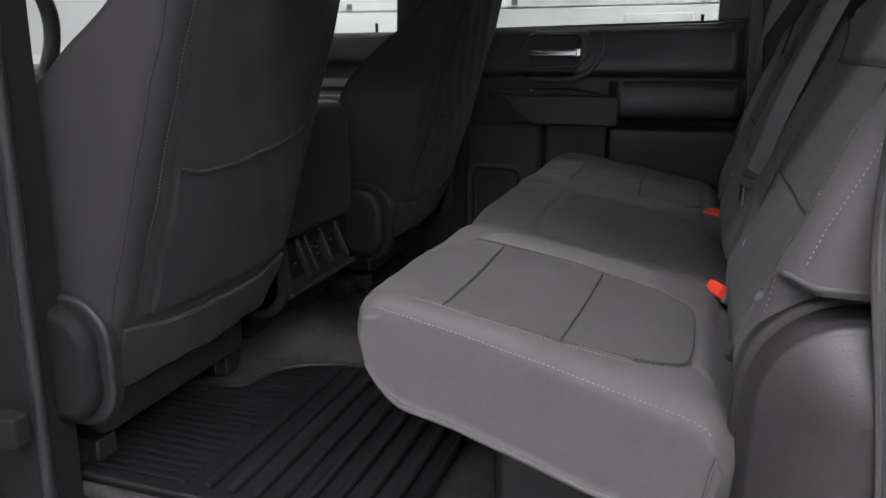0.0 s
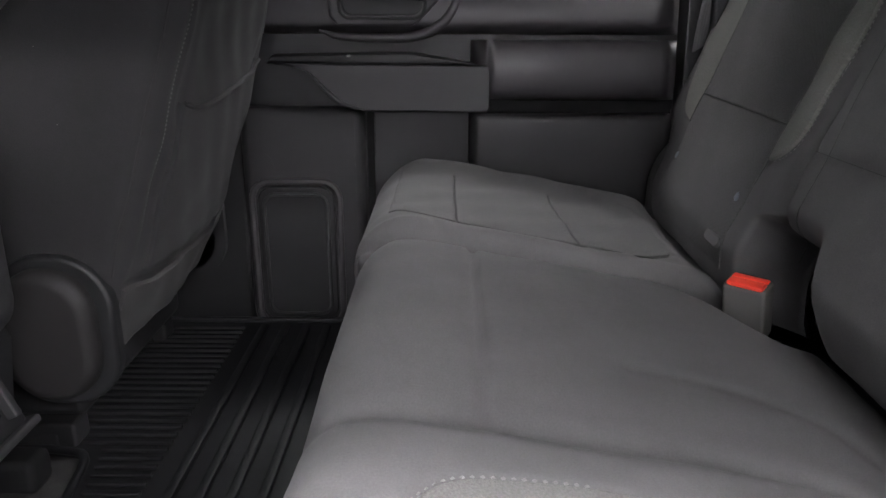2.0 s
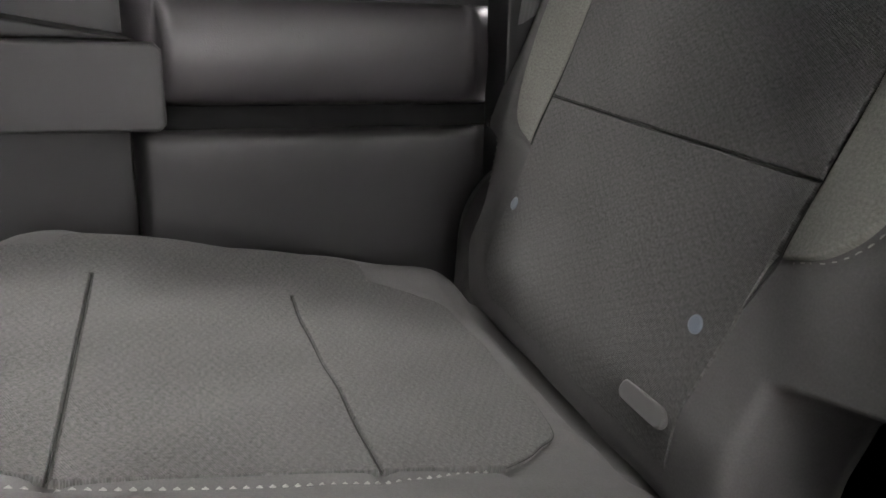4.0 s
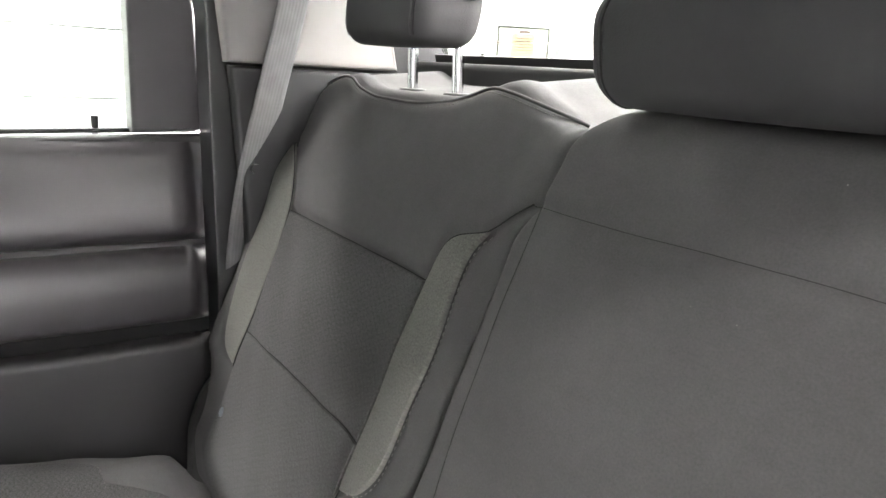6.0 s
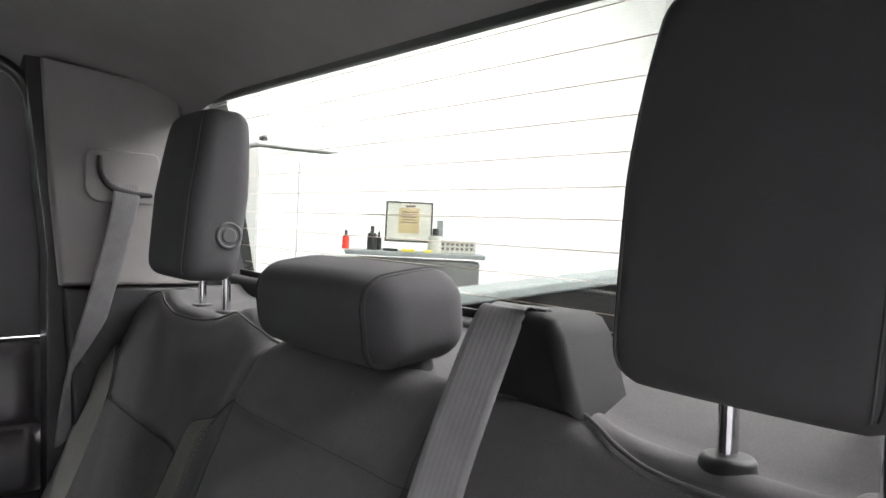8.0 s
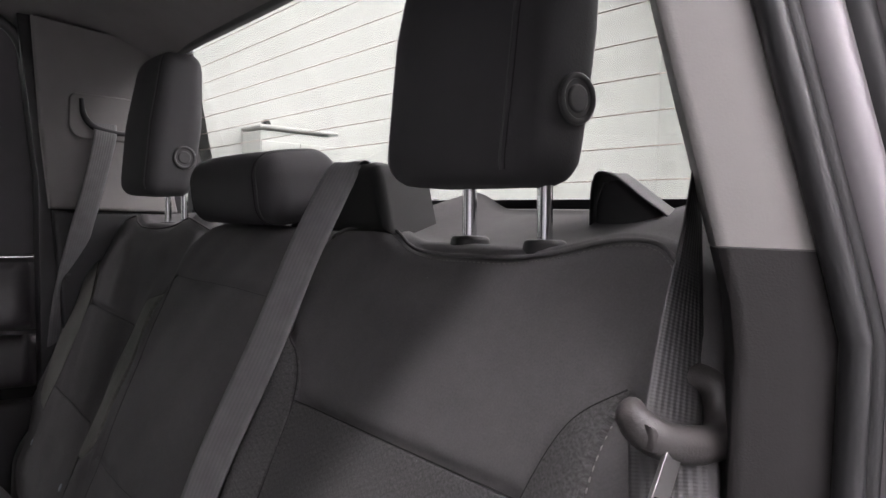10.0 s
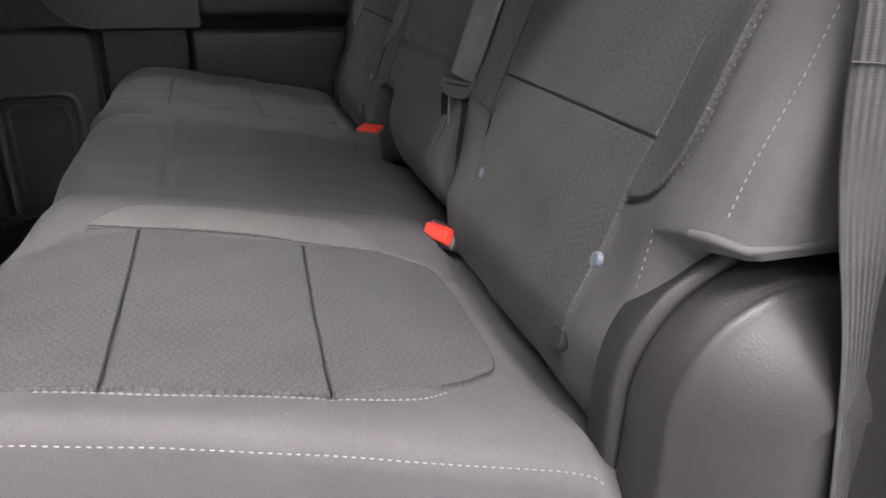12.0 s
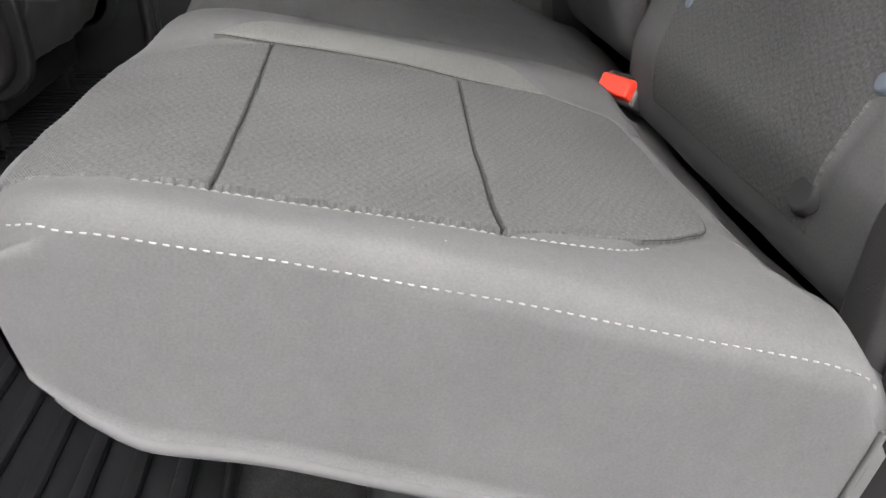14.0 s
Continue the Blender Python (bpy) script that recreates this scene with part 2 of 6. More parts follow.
def attach(ob, parent):
    if parent is not None:
        ob.parent = parent
        if parent.type == "EMPTY":
            ob.matrix_parent_inverse = Matrix.Translation(parent.location).inverted()
    return ob


def part(name, bm, mat, parent=None, label="", smooth=True, angle=0.7):
    """Links a bmesh, or a mesh, as one object under its thing or part."""
    if isinstance(bm, bmesh.types.BMesh):
        me = bpy.data.meshes.new(name)
        bm.to_mesh(me)
        bm.free()
    else:
        me = bm
    me.materials.append(mat)
    if smooth:
        me.shade_smooth()
        if angle:
            me.set_sharp_from_angle(angle=angle)
    ob = attach(new(name, me), parent)
    if smooth and angle:
        ob.modifiers.new("even_normals", "WEIGHTED_NORMAL").keep_sharp = True
    return tagged(ob, label) if label else ob


def grid_mesh(name, verts, rows, cols, uv=None, closed=False):
    """A mesh from rows x cols points (an array), closed round the columns if asked."""
    faces = []
    for i in range(rows - 1):
        for j in range(cols - 1 + closed):
            k = (j + 1) % cols
            faces.append((i * cols + j, i * cols + k, (i + 1) * cols + k, (i + 1) * cols + j))
    me = bpy.data.meshes.new(name)
    me.from_pydata([tuple(v) for v in verts], [], faces)
    if uv is not None:
        lay = me.uv_layers.new(name="UVMap")
        idx = np.empty(len(me.loops), dtype=np.int32)
        me.loops.foreach_get("vertex_index", idx)
        lay.data.foreach_set("uv", np.asarray(uv, dtype=np.float32)[idx].ravel())
    return me


def rbox(size, centre, bevel=0.005, seg=3, turn=None, taper=None):
    """A box with rounded edges. taper: (x, y) scale of its top."""
    bm = bmesh.new()
    bmesh.ops.create_cube(bm, size=1)
    for v in bm.verts:
        k = (1, 1)
        if taper and v.co.z > 0:
            k = taper
        v.co = Vector((v.co.x * size[0] * k[0], v.co.y * size[1] * k[1], v.co.z * size[2]))
    if bevel:
        bmesh.ops.bevel(bm, geom=list(bm.edges), offset=bevel, segments=seg, profile=0.5, affect="EDGES", clamp_overlap=True)
    m = Matrix.Translation(centre)
    if turn is not None:
        m = m @ turn
    bmesh.ops.transform(bm, matrix=m, verts=list(bm.verts))
    return bm


def soft_point(p, half, r):
    """A point of a block's surface moved onto the same block with edges rounded by r."""
    core = Vector([max(r - h, min(h - r, q)) for q, h in zip(p, half)])
    out = Vector(p) - core
    return core + out * (r / max(out.length, 1e-9))


def soft_block(half, r, form, cuts=15):
    """A stuffed block: evenly divided, rounded by r and shaped by form."""
    bm = bmesh.new()
    bmesh.ops.create_cube(bm, size=2)
    bmesh.ops.subdivide_edges(bm, edges=list(bm.edges), cuts=cuts, use_grid_fill=True)
    for v in bm.verts:
        v.co = form(soft_point([q * h for q, h in zip(v.co, half)], half, r))
    return bm


def rod(a, b, r, seg=16, r2=None, bevel=0.0):
    """A round bar from a to b."""
    a, b = Vector(a), Vector(b)
    d = b - a
    bm = bmesh.new()
    bmesh.ops.create_cone(bm, cap_ends=True, segments=seg, radius1=r, radius2=r if r2 is None else r2, depth=d.length)
    if bevel:
        bmesh.ops.bevel(bm, geom=[e for e in bm.edges if abs(e.verts[0].co.z - e.verts[1].co.z) < 1e-6], offset=bevel, segments=3, profile=0.5, affect="EDGES")
    bmesh.ops.transform(bm, matrix=Matrix.Translation((a + b) / 2) @ d.to_track_quat("Z", "Y").to_matrix().to_4x4(), verts=list(bm.verts))
    return bm


def plate(axes, poly, thick, bevel=0.004, seg=3, base=0.0):
    """A plate with a polygonal outline. axes: origin, u, v, outward normal."""
    o, u, v, n = [Vector(q) for q in axes]
    bm = bmesh.new()
    low = [bm.verts.new(o + u * p + v * q + n * base) for p, q in poly]
    top = [bm.verts.new(o + u * p + v * q + n * (base + thick)) for p, q in poly]
    bm.faces.new(low)
    f = bm.faces.new(top)
    k = len(poly)
    for i in range(k):
        bm.faces.new((low[i], low[(i + 1) % k], top[(i + 1) % k], top[i]))
    bmesh.ops.recalc_face_normals(bm, faces=list(bm.faces))
    if bevel:
        bmesh.ops.bevel(bm, geom=list(f.edges), offset=bevel, segments=seg, profile=0.5, affect="EDGES")
    return bm


def swell(name, axes, x0, x1, profile, mat, parent, label="", r=0.02, seat=0.015):
    """A soft bar: a profile of (height, depth) drawn along u, its two ends rounded off into the panel."""
    o, u, v, n = [Vector(q) for q in axes]
    z = smooth_path(profile, 40)
    xs = sorted(set([x0 + r * (1 - math.cos(k * math.pi / 16)) for k in range(9)] + [x1 - r * (1 - math.cos(k * math.pi / 16)) for k in range(9)] + list(np.linspace(x0 + r, x1 - r, 24))))
    pts = []
    for x in xs:
        e = min(1.0, min(x - x0, x1 - x) / r)
        k = math.sqrt(max(0.0, 1 - (1 - e) ** 2))
        pts += [o + u * x + v * h + n * (seat + (d - seat) * k) for h, d in z]
    return part(name, grid_mesh(name, pts, len(xs), len(z)), mat, parent, label, True, 0)


def rounded(x0, y0, x1, y1, r, n=6):
    """The outline of a rectangle with round corners; r is one radius or four (from the lower left, anticlockwise)."""
    rs = r if isinstance(r, (tuple, list)) else (r,) * 4
    out = []
    for (cx, cy, a0), q in zip(((x0, y0, 180), (x1, y0, 270), (x1, y1, 0), (x0, y1, 90)), rs):
        mx = cx + q if cx == x0 else cx - q
        my = cy + q if cy == y0 else cy - q
        for i in range(n + 1):
            w = radians(a0 + 90 * i / n)
            out.append((mx + q * math.cos(w), my + q * math.sin(w)))
    return out


def smooth_path(points, n):
    """n points along a Catmull-Rom curve through the given ones."""
    p = np.asarray(points, dtype=float)
    p = np.vstack([2 * p[0] - p[1], p, 2 * p[-1] - p[-2]])
    t = np.linspace(0, len(p) - 3 - 1e-9, n)
    i = t.astype(int)
    f = (t - i)[:, None]
    a, b, c, d = p[i], p[i + 1], p[i + 2], p[i + 3]
    return 0.5 * ((2 * b) + (c - a) * f + (2 * a - 5 * b + 4 * c - d) * f**2 + (3 * b - a - 3 * c + d) * f**3)


def even(points, step):
    """Points at an even spacing along a polyline."""
    p = np.asarray(points, dtype=float)
    s = np.concatenate([[0], np.cumsum(np.linalg.norm(np.diff(p, axis=0), axis=1))])
    n = max(2, int(s[-1] / step))
    q = np.linspace(0, s[-1], n)
    return np.stack([np.interp(q, s, p[:, k]) for k in range(p.shape[1])], axis=1)


def tube(name, points, r, mat, parent, seg=10, label="", closed=False):
    """A round cord along a path."""
    p = np.asarray(points, dtype=float)
    n = len(p)
    rings = []
    up = Vector((0.13, 0.31, 0.94))
    for i in range(n):
        d = Vector(p[(i + 1) % n if closed else min(i + 1, n - 1)] - p[(i - 1) % n if closed else max(i - 1, 0)]).normalized()
        u = d.cross(up)
        if u.length < 1e-3:
            u = d.cross(Vector((1, 0, 0)))
        u.normalize()
        v = d.cross(u)
        rr = r(i / (n - 1)) if callable(r) else r
        for k in range(seg):
            w = 2 * math.pi * k / seg
            rings.append(Vector(p[i]) + (u * math.cos(w) + v * math.sin(w)) * rr)
    if closed:
        rings += rings[:seg]
        n += 1
    me = grid_mesh(name, rings, n, seg, None, True)
    return part(name, me, mat, parent, label, True, 0)


def ribbon(name, centre, across, width, thick, mat, parent, label=""):
    """A strap: centre line, a vector across it at every point, widths; it has two faces and rims."""
    c = np.asarray(centre, dtype=float)
    n = len(c)
    verts, uv = [], []
    run = np.concatenate([[0], np.cumsum(np.linalg.norm(np.diff(c, axis=0), axis=1))])
    m = 9
    for i in range(n):
        d = Vector(c[min(i + 1, n - 1)] - c[max(i - 1, 0)]).normalized()
        a = Vector(across[i])
        a = (a - d * a.dot(d)).normalized()
        nn = a.cross(d)
        w = width[i] if hasattr(width, "__len__") else width
        for side in (1, -1):
            for k in range(m):
                f = (k / (m - 1) - 0.5) * side
                edge = 0.5 if abs(f) > 0.49 else 1.0
                verts.append(Vector(c[i]) + a * (f * w) + nn * (side * thick * 0.5 * edge))
                uv.append((f * 0.048, run[i]))
    me = grid_mesh(name, verts, n, 2 * m, uv, True)
    return part(name, me, mat, parent, label, True, 0)


def gauss_groove(a, b, line, width):
    """How near (0..1) the points (a, b) lie to a polyline."""
    p = np.asarray(line, dtype=float)
    best = np.full(np.shape(a), 1e9)
    for (x0, y0), (x1, y1) in zip(p[:-1], p[1:]):
        dx, dy = x1 - x0, y1 - y0
        L = dx * dx + dy * dy + 1e-12
        t = np.clip(((a - x0) * dx + (b - y0) * dy) / L, 0, 1)
        best = np.minimum(best, (a - x0 - t * dx) ** 2 + (b - y0 - t * dy) ** 2)
    return np.exp(-best / width**2)


class Pad:
    """An upholstered block: a front on axes (origin, a, b, n) with curved outline, rolled edges and sewn-in grooves."""

    def __init__(self, o, a, b, n, left, right, low, high, relief, roll, seams=()):
        self.o, self.a, self.b, self.n = [np.asarray(Vector(q).normalized() if i else q, dtype=float) for i, q in enumerate((o, a, b, n))]
        self.left, self.right, self.low, self.high = left, right, low, high
        self.relief, self.roll, self.seams = relief, roll, seams
        mid = 0.5 * (low(0.5 * (left(0.3) + right(0.3))) + high(0.5 * (left(0.3) + right(0.3))))
        self.l0, self.r0 = left(mid), right(mid)

    def inverse(self, a, b):
        p = (a - self.left(b)) / (self.right(b) - self.left(b))
        t = self.l0 + p * (self.r0 - self.l0)
        return p, (b - self.low(t)) / (self.high(t) - self.low(t))

    def drop(self, a, b):
        p, q = self.inverse(a, b)
        t = self.l0 + p * (self.r0 - self.l0)
        w, h = self.right(b) - self.left(b), self.high(t) - self.low(t)
        rl, rr, rb, rt = self.roll
        u = np.maximum(np.maximum(1 - p * w / rl, 1 - (1 - p) * w / rr), 0)
        v = np.maximum(np.maximum(1 - q * h / rb, 1 - (1 - q) * h / rt), 0)
        ru = np.where(p < 0.5, rl, rr)
        rv = np.where(q < 0.5, rb, rt)
        d = np.minimum(np.hypot(u, v), 1.0)
        r = (ru * u**4 + rv * v**4 + 1e-9) / (u**4 + v**4 + 1e-9)
        return r * (1 - np.sqrt(np.maximum(0, 1 - d * d)))

    def at(self, a, b, lift=0.0, bare=False):
        a, b = np.asarray(a, dtype=float), np.asarray(b, dtype=float)
        h = self.relief(a, b) - self.drop(a, b) + lift
        if not bare:
            for line, depth, width in self.seams:
                h = h - depth * gauss_groove(a, b, line, width)
        return self.o + a[..., None] * self.a + b[..., None] * self.b + h[..., None] * self.n

    def normal(self, a, b):
        e = 0.002
        u = self.at(a + e, b, 0, True) - self.at(a - e, b, 0, True)
        v = self.at(a, b + e, 0, True) - self.at(a, b - e, 0, True)
        c = np.cross(u, v)
        c = c / np.linalg.norm(c)
        return c if np.dot(c, self.n) > 0 else -c

    def steps(self, size, r0, r1, step):
        a = [r0 * (1 - math.cos(k * math.pi / 14)) for k in range(7)]
        z = [size - r1 * (1 - math.cos(k * math.pi / 14)) for k in range(7)][::-1]
        m = max(2, int((size - r0 - r1) / step))
        return np.array(a + list(np.linspace(r0, size - r1, m)) + z) / size

    def build(self, name, mat, parent, depth, tuck=None, step=0.006, label="", thin=None):
        w = float(self.r0 - self.l0)
        h = float(self.high(0.5 * (self.l0 + self.r0)) - self.low(0.5 * (self.l0 + self.r0)))
        ps, qs = self.steps(w, self.roll[0], self.roll[1], step), self.steps(h, self.roll[2], self.roll[3], step)
        p, q = np.meshgrid(ps, qs)
        t = self.l0 + p * (self.r0 - self.l0)
        b = self.low(t) + q * (self.high(t) - self.low(t))
        a = self.left(b) + p * (self.right(b) - self.left(b))
        pts = self.at(a, b)
        rows, cols = p.shape
        verts = list(pts.reshape(-1, 3))
        dr = self.drop(a, b)
        rl, rr, rb, rt = self.roll
        wide, tall = self.right(b) - self.left(b), self.high(t) - self.low(t)
        ua = a - dr * (p * wide < rl) + dr * ((1 - p) * wide < rr)
        ub = b - dr * (q * tall < rb) + dr * ((1 - q) * tall < rt)
        uv = list(np.stack([ua, ub], axis=-1).reshape(-1, 2))
        faces = []
        for i in range(rows - 1):
            for j in range(cols - 1):
                faces.append((i * cols + j, i * cols + j + 1, (i + 1) * cols + j + 1, (i + 1) * cols + j))
        loop = [(0, j) for j in range(cols)] + [(i, cols - 1) for i in range(1, rows)] + [(rows - 1, j) for j in range(cols - 2, -1, -1)] + [(i, 0) for i in range(rows - 2, 0, -1)]
        prev = [i * cols + j for i, j in loop]
        for d in np.linspace(0, depth, 9)[1:]:
            ring = []
            for i, j in loop:
                da, db = tuck(p[i, j], q[i, j], d) if tuck else (0.0, 0.0)
                v = pts[i, j] - self.n * d * (thin(p[i, j], q[i, j]) - dr[i, j] / depth if thin else 1.0) + self.a * da + self.b * db
                ring.append(len(verts))
                verts.append(v)
                uv.append((ua[i, j] - d * (p[i, j] < 0.01) + d * (p[i, j] > 0.99), ub[i, j] - d * (q[i, j] < 0.01) + d * (q[i, j] > 0.99)))
            k = len(loop)
            for s in range(k):
                faces.append((prev[s], ring[s], ring[(s + 1) % k], prev[(s + 1) % k]))
            prev = ring
        faces.append(tuple(prev))
        me = bpy.data.meshes.new(name)
        me.from_pydata([tuple(v) for v in verts], [], faces)
        lay = me.uv_layers.new(name="UVMap")
        idx = np.empty(len(me.loops), dtype=np.int32)
        me.loops.foreach_get("vertex_index", idx)
        lay.data.foreach_set("uv", np.asarray(uv, dtype=np.float32)[idx].ravel())
        return part(name, me, mat, parent, label, True, 0)

    def patch(self, name, mat, parent, first, second, lift=0.0017, n=70, m=26, label=""):
        """A sewn-on panel between two lines on the front, its rims turned down into the seam."""
        f, s = resample(first, n), resample(second, n)
        w0 = float(np.mean(np.linalg.norm(f - s, axis=1))) + 1e-6
        l0 = float(np.linalg.norm(np.diff((f + s) / 2, axis=0), axis=1).sum()) + 1e-6
        e = np.array([0, 0.0003, 0.0006, 0.001, 0.0015, 0.0022])
        ek, eg = np.minimum(e / w0, 0.3 * e / e[-1]), np.minimum(e / l0, 0.3 * e / e[-1])
        k = np.concatenate([ek, np.linspace(ek[-1], 1 - ek[-1], m)[1:-1], 1 - ek[::-1]])
        g = np.concatenate([eg, np.linspace(eg[-1], 1 - eg[-1], n)[1:-1], 1 - eg[::-1]])
        fi = np.stack([np.interp(g, np.linspace(0, 1, n), f[:, c]) for c in (0, 1)], axis=1)
        si = np.stack([np.interp(g, np.linspace(0, 1, n), s[:, c]) for c in (0, 1)], axis=1)
        uvs = fi[None] * (1 - k[:, None, None]) + si[None] * k[:, None, None]
        wide = np.linalg.norm(si - fi, axis=1)[None] * np.minimum(k, 1 - k)[:, None]
        long = np.linalg.norm(np.diff((fi + si) / 2, axis=0), axis=1).sum() * np.minimum(g, 1 - g)[None]
        rim = np.clip(np.minimum(wide, long + 0 * wide) / 0.0021, 0, 1)
        up = lift * np.sqrt(1 - (1 - rim) ** 2) - 0.0032 * (1 - rim) ** 3
        pts = self.at(uvs[..., 0], uvs[..., 1], 0.0, True) + up[..., None] * self.n
        me = grid_mesh(name, pts.reshape(-1, 3), len(k), len(g), uvs.reshape(-1, 2))
        return part(name, me, mat, parent, label, True, 0)

    def stitches(self, name, line, parent, mat=None, lift=0.0010, length=0.0038, gap=0.0030, wide=0.0008, label=""):
        """A row of thread stitches along a line on the front, as one mesh."""
        p = even(line, length + gap)
        bm_v, bm_f = [], []
        for i in range(len(p) - 1):
            d = p[i + 1] - p[i]
            d = d / (np.linalg.norm(d) + 1e-9)
            a0, a1 = p[i], p[i] + d * length
            c0, c1 = self.at(a0[0], a0[1], lift * 0.5), self.at(a1[0], a1[1], lift * 0.5)
            nn = self.normal(p[i][0], p[i][1])
            s = np.cross(nn, c1 - c0)
            s = s / (np.linalg.norm(s) + 1e-9) * wide * 0.5
            mid = (c0 + c1) / 2 + nn * lift
            k = len(bm_v)
            bm_v += [c0 - s, c0 + s, mid - s, mid + s, c1 - s, c1 + s, mid - s - nn * 2 * lift, mid + s - nn * 2 * lift]
            bm_f += [(k, k + 1, k + 3, k + 2), (k + 2, k + 3, k + 5, k + 4), (k, k + 2, k + 4, k + 6), (k + 1, k + 7, k + 5, k + 3)]
        me = bpy.data.meshes.new(name)
        me.from_pydata([tuple(v) for v in bm_v], [], bm_f)
        ob = part(name, me, mat or THREAD, parent, label, True, 0)
        return ob

    def cord(self, name, line, r, mat, parent, lift=0.0, step=0.006):
        p = even(line, step)
        return tube(name, self.at(p[:, 0], p[:, 1], lift, True), r, mat, parent, 8)


def resample(line, n):
    p = np.asarray(line, dtype=float)
    s = np.concatenate([[0], np.cumsum(np.linalg.norm(np.diff(p, axis=0), axis=1))])
    q = np.linspace(0, s[-1], n)
    return np.stack([np.interp(q, s, p[:, 0]), np.interp(q, s, p[:, 1])], axis=1)


def const(v):
    return lambda q: v + 0 * np.asarray(q, dtype=float)


def bell(x, centre, width):
    return np.exp(-(((x - centre) / width) ** 2))


MID = 1.49  # the cab's middle line


def other(y):
    """The same place on the far side of the cab."""
    return 2 * MID - y

# ---- the workshop round the truck ----
GROUND = -0.78
X0, X1, Y0, Y1, TOP = -7.0, 7.6, -5.2, 6.3, 4.3


def slab(name, lo, hi, mat, label, category):
    c = [(p + q) / 2 for p, q in zip(lo, hi)]
    ob = part(name, rbox([q - p for p, q in zip(lo, hi)], c, 0.0), mat, None, "", False)
    return tagged(ob, label, category, "", "structure")


slab("floor", (X0, Y0, GROUND - 0.2), (X1, Y1, GROUND), CONCRETE, "grey sealed concrete workshop floor under the truck", "floor")
slab("wall_west", (X0 - 0.2, Y0, GROUND), (X0, Y1, TOP), SHADE, "plain unseen workshop wall, kept mid grey to cut light from ahead", "wall")
slab("wall_east", (X1, Y0, GROUND), (X1 + 0.2, Y1, TOP), WALL, "plain white painted workshop wall behind the truck bed", "wall")
slab("wall_south", (X0, Y0 - 0.2, GROUND), (X1, Y0, TOP), DULL, "plain unseen workshop wall beside the open door, greyed to lower the fill light", "wall")
slab("wall_north", (X0, Y1, GROUND), (X1, Y1 + 0.2, TOP), WALL, "plain white painted workshop wall across from the cab", "wall")
slab("ceiling", (X0, Y0, TOP), (X1, Y1, TOP + 0.2), WALL, "plain white workshop ceiling above the truck", "ceiling")


def strip_light(y, x0, x1, w, group, face):
    th = thing("ceiling_light", ((x0 + x1) / 2, y, TOP - 0.02), "unseen long white strip light with a glowing diffuser on the ceiling", "ceiling light", group)
    part("housing", rbox((x1 - x0, w + 0.06, 0.05), ((x0 + x1) / 2, y, TOP - 0.03), 0.006), GREY, th)
    part("diffuser", rbox((x1 - x0 - 0.06, w, 0.03), ((x0 + x1) / 2, y, TOP - 0.07), 0.01), face, th)


# The -1.2 row follows the doorway's shadow edge; the rest are added unseen fill.
ROWS = (
    (-4.2, 0.25, ((-2.4, 1.2), (1.6, 5.2))),
    (-1.2, 0.41, ((-1.6, 2.2), (2.8, 6.6))),
    # Narrow front lamp, added to brighten the backrests.
    (-1.2, 0.19, ((-4.2, -2.2),)),
    (1.6, 0.14, ((2.2, 6.2),)),
    # Dim wide panels soften the far light; the front one fills through the windscreen.
    (4.3, 0.62, ((-6.6, -3.4), (-1.8, 2.0), (2.4, 6.2))),
)
for yy, ww, spans in ROWS:
    for xa, xb in spans:
        strip_light(yy, xa, xb, ww, "strip lights on the ceiling", PANEL if ww > 0.5 else TUBE)

# sectional door across from the cab, seen through the far windows
sect = thing("sectional_door", (-0.6, 6.25, GROUND), "white sectional garage door with level panel joints", "garage door")
for k in range(11):
    zc = -0.4845 + k * 0.413
    part("panel", rbox((5.7, 0.05, 0.404), (-1.6, 6.2, zc), 0.010), DOOR_WHITE, sect)
    if k:
        for xh in (-3.1, -1.6, -0.11):
            hinge = part("hinge", rbox((0.05, 0.012, 0.05), (xh, 6.17, zc - 0.165), 0.004), GREY, sect, "small grey hinge plate")
            part("pin", rod((xh - 0.03, 6.162, zc - 0.19), (xh + 0.03, 6.162, zc - 0.19), 0.007, 10), STEEL, hinge)
part("bottom_seal", rbox((5.7, 0.045, 0.09), (-1.6, 6.2, -0.735), 0.008), SEAL, sect)
part("glazing", rbox((0.52, 0.02, 0.10), (-0.45, 6.170, 0.85), 0.03), WALL, sect, "narrow pale window in the door")
part("jamb", rbox((0.12, 0.12, 4.9), (-4.5, 6.2, GROUND + 2.45), 0.01), DOOR_WHITE, sect)
part("jamb", rbox((0.12, 0.12, 4.9), (1.3, 6.2, GROUND + 2.45), 0.01), DOOR_WHITE, sect)

# ---- truck body ----
cab = thing("truck_cab", (0.0, MID, 0.0), "dark grey crew cab truck body with pale headliner and black trim", "truck body")
part("floor_pan", rbox((2.9, 1.62, 0.06), (-0.95, MID, -0.05), 0.01), BLACK, cab)


def headliner():
    xs, ys = np.linspace(-1.35, 0.272, 70), np.linspace(0.70, 2.28, 60)
    v = []
    for x in xs:
        for y in ys:
            r, w = max(0.0, (x - 0.02) / 0.25), max(0.0, (abs(y - MID) - 0.48) / 0.3)
            v.append((x, y, 1.268 - 0.075 * r * r - 0.055 * w * w))
    part("headliner", grid_mesh("headliner", v, 70, 60), LINER, cab, "pale grey felt headliner", True, 0)


headliner()
part("rear_header_seal", rbox((0.02, 1.3, 0.02), (0.285, MID, 1.195), 0.006), SEAL, cab)
part("roof_skin", rbox((1.75, 1.5, 0.03), (-0.52, MID, 1.30), 0.012), PAINT, cab)
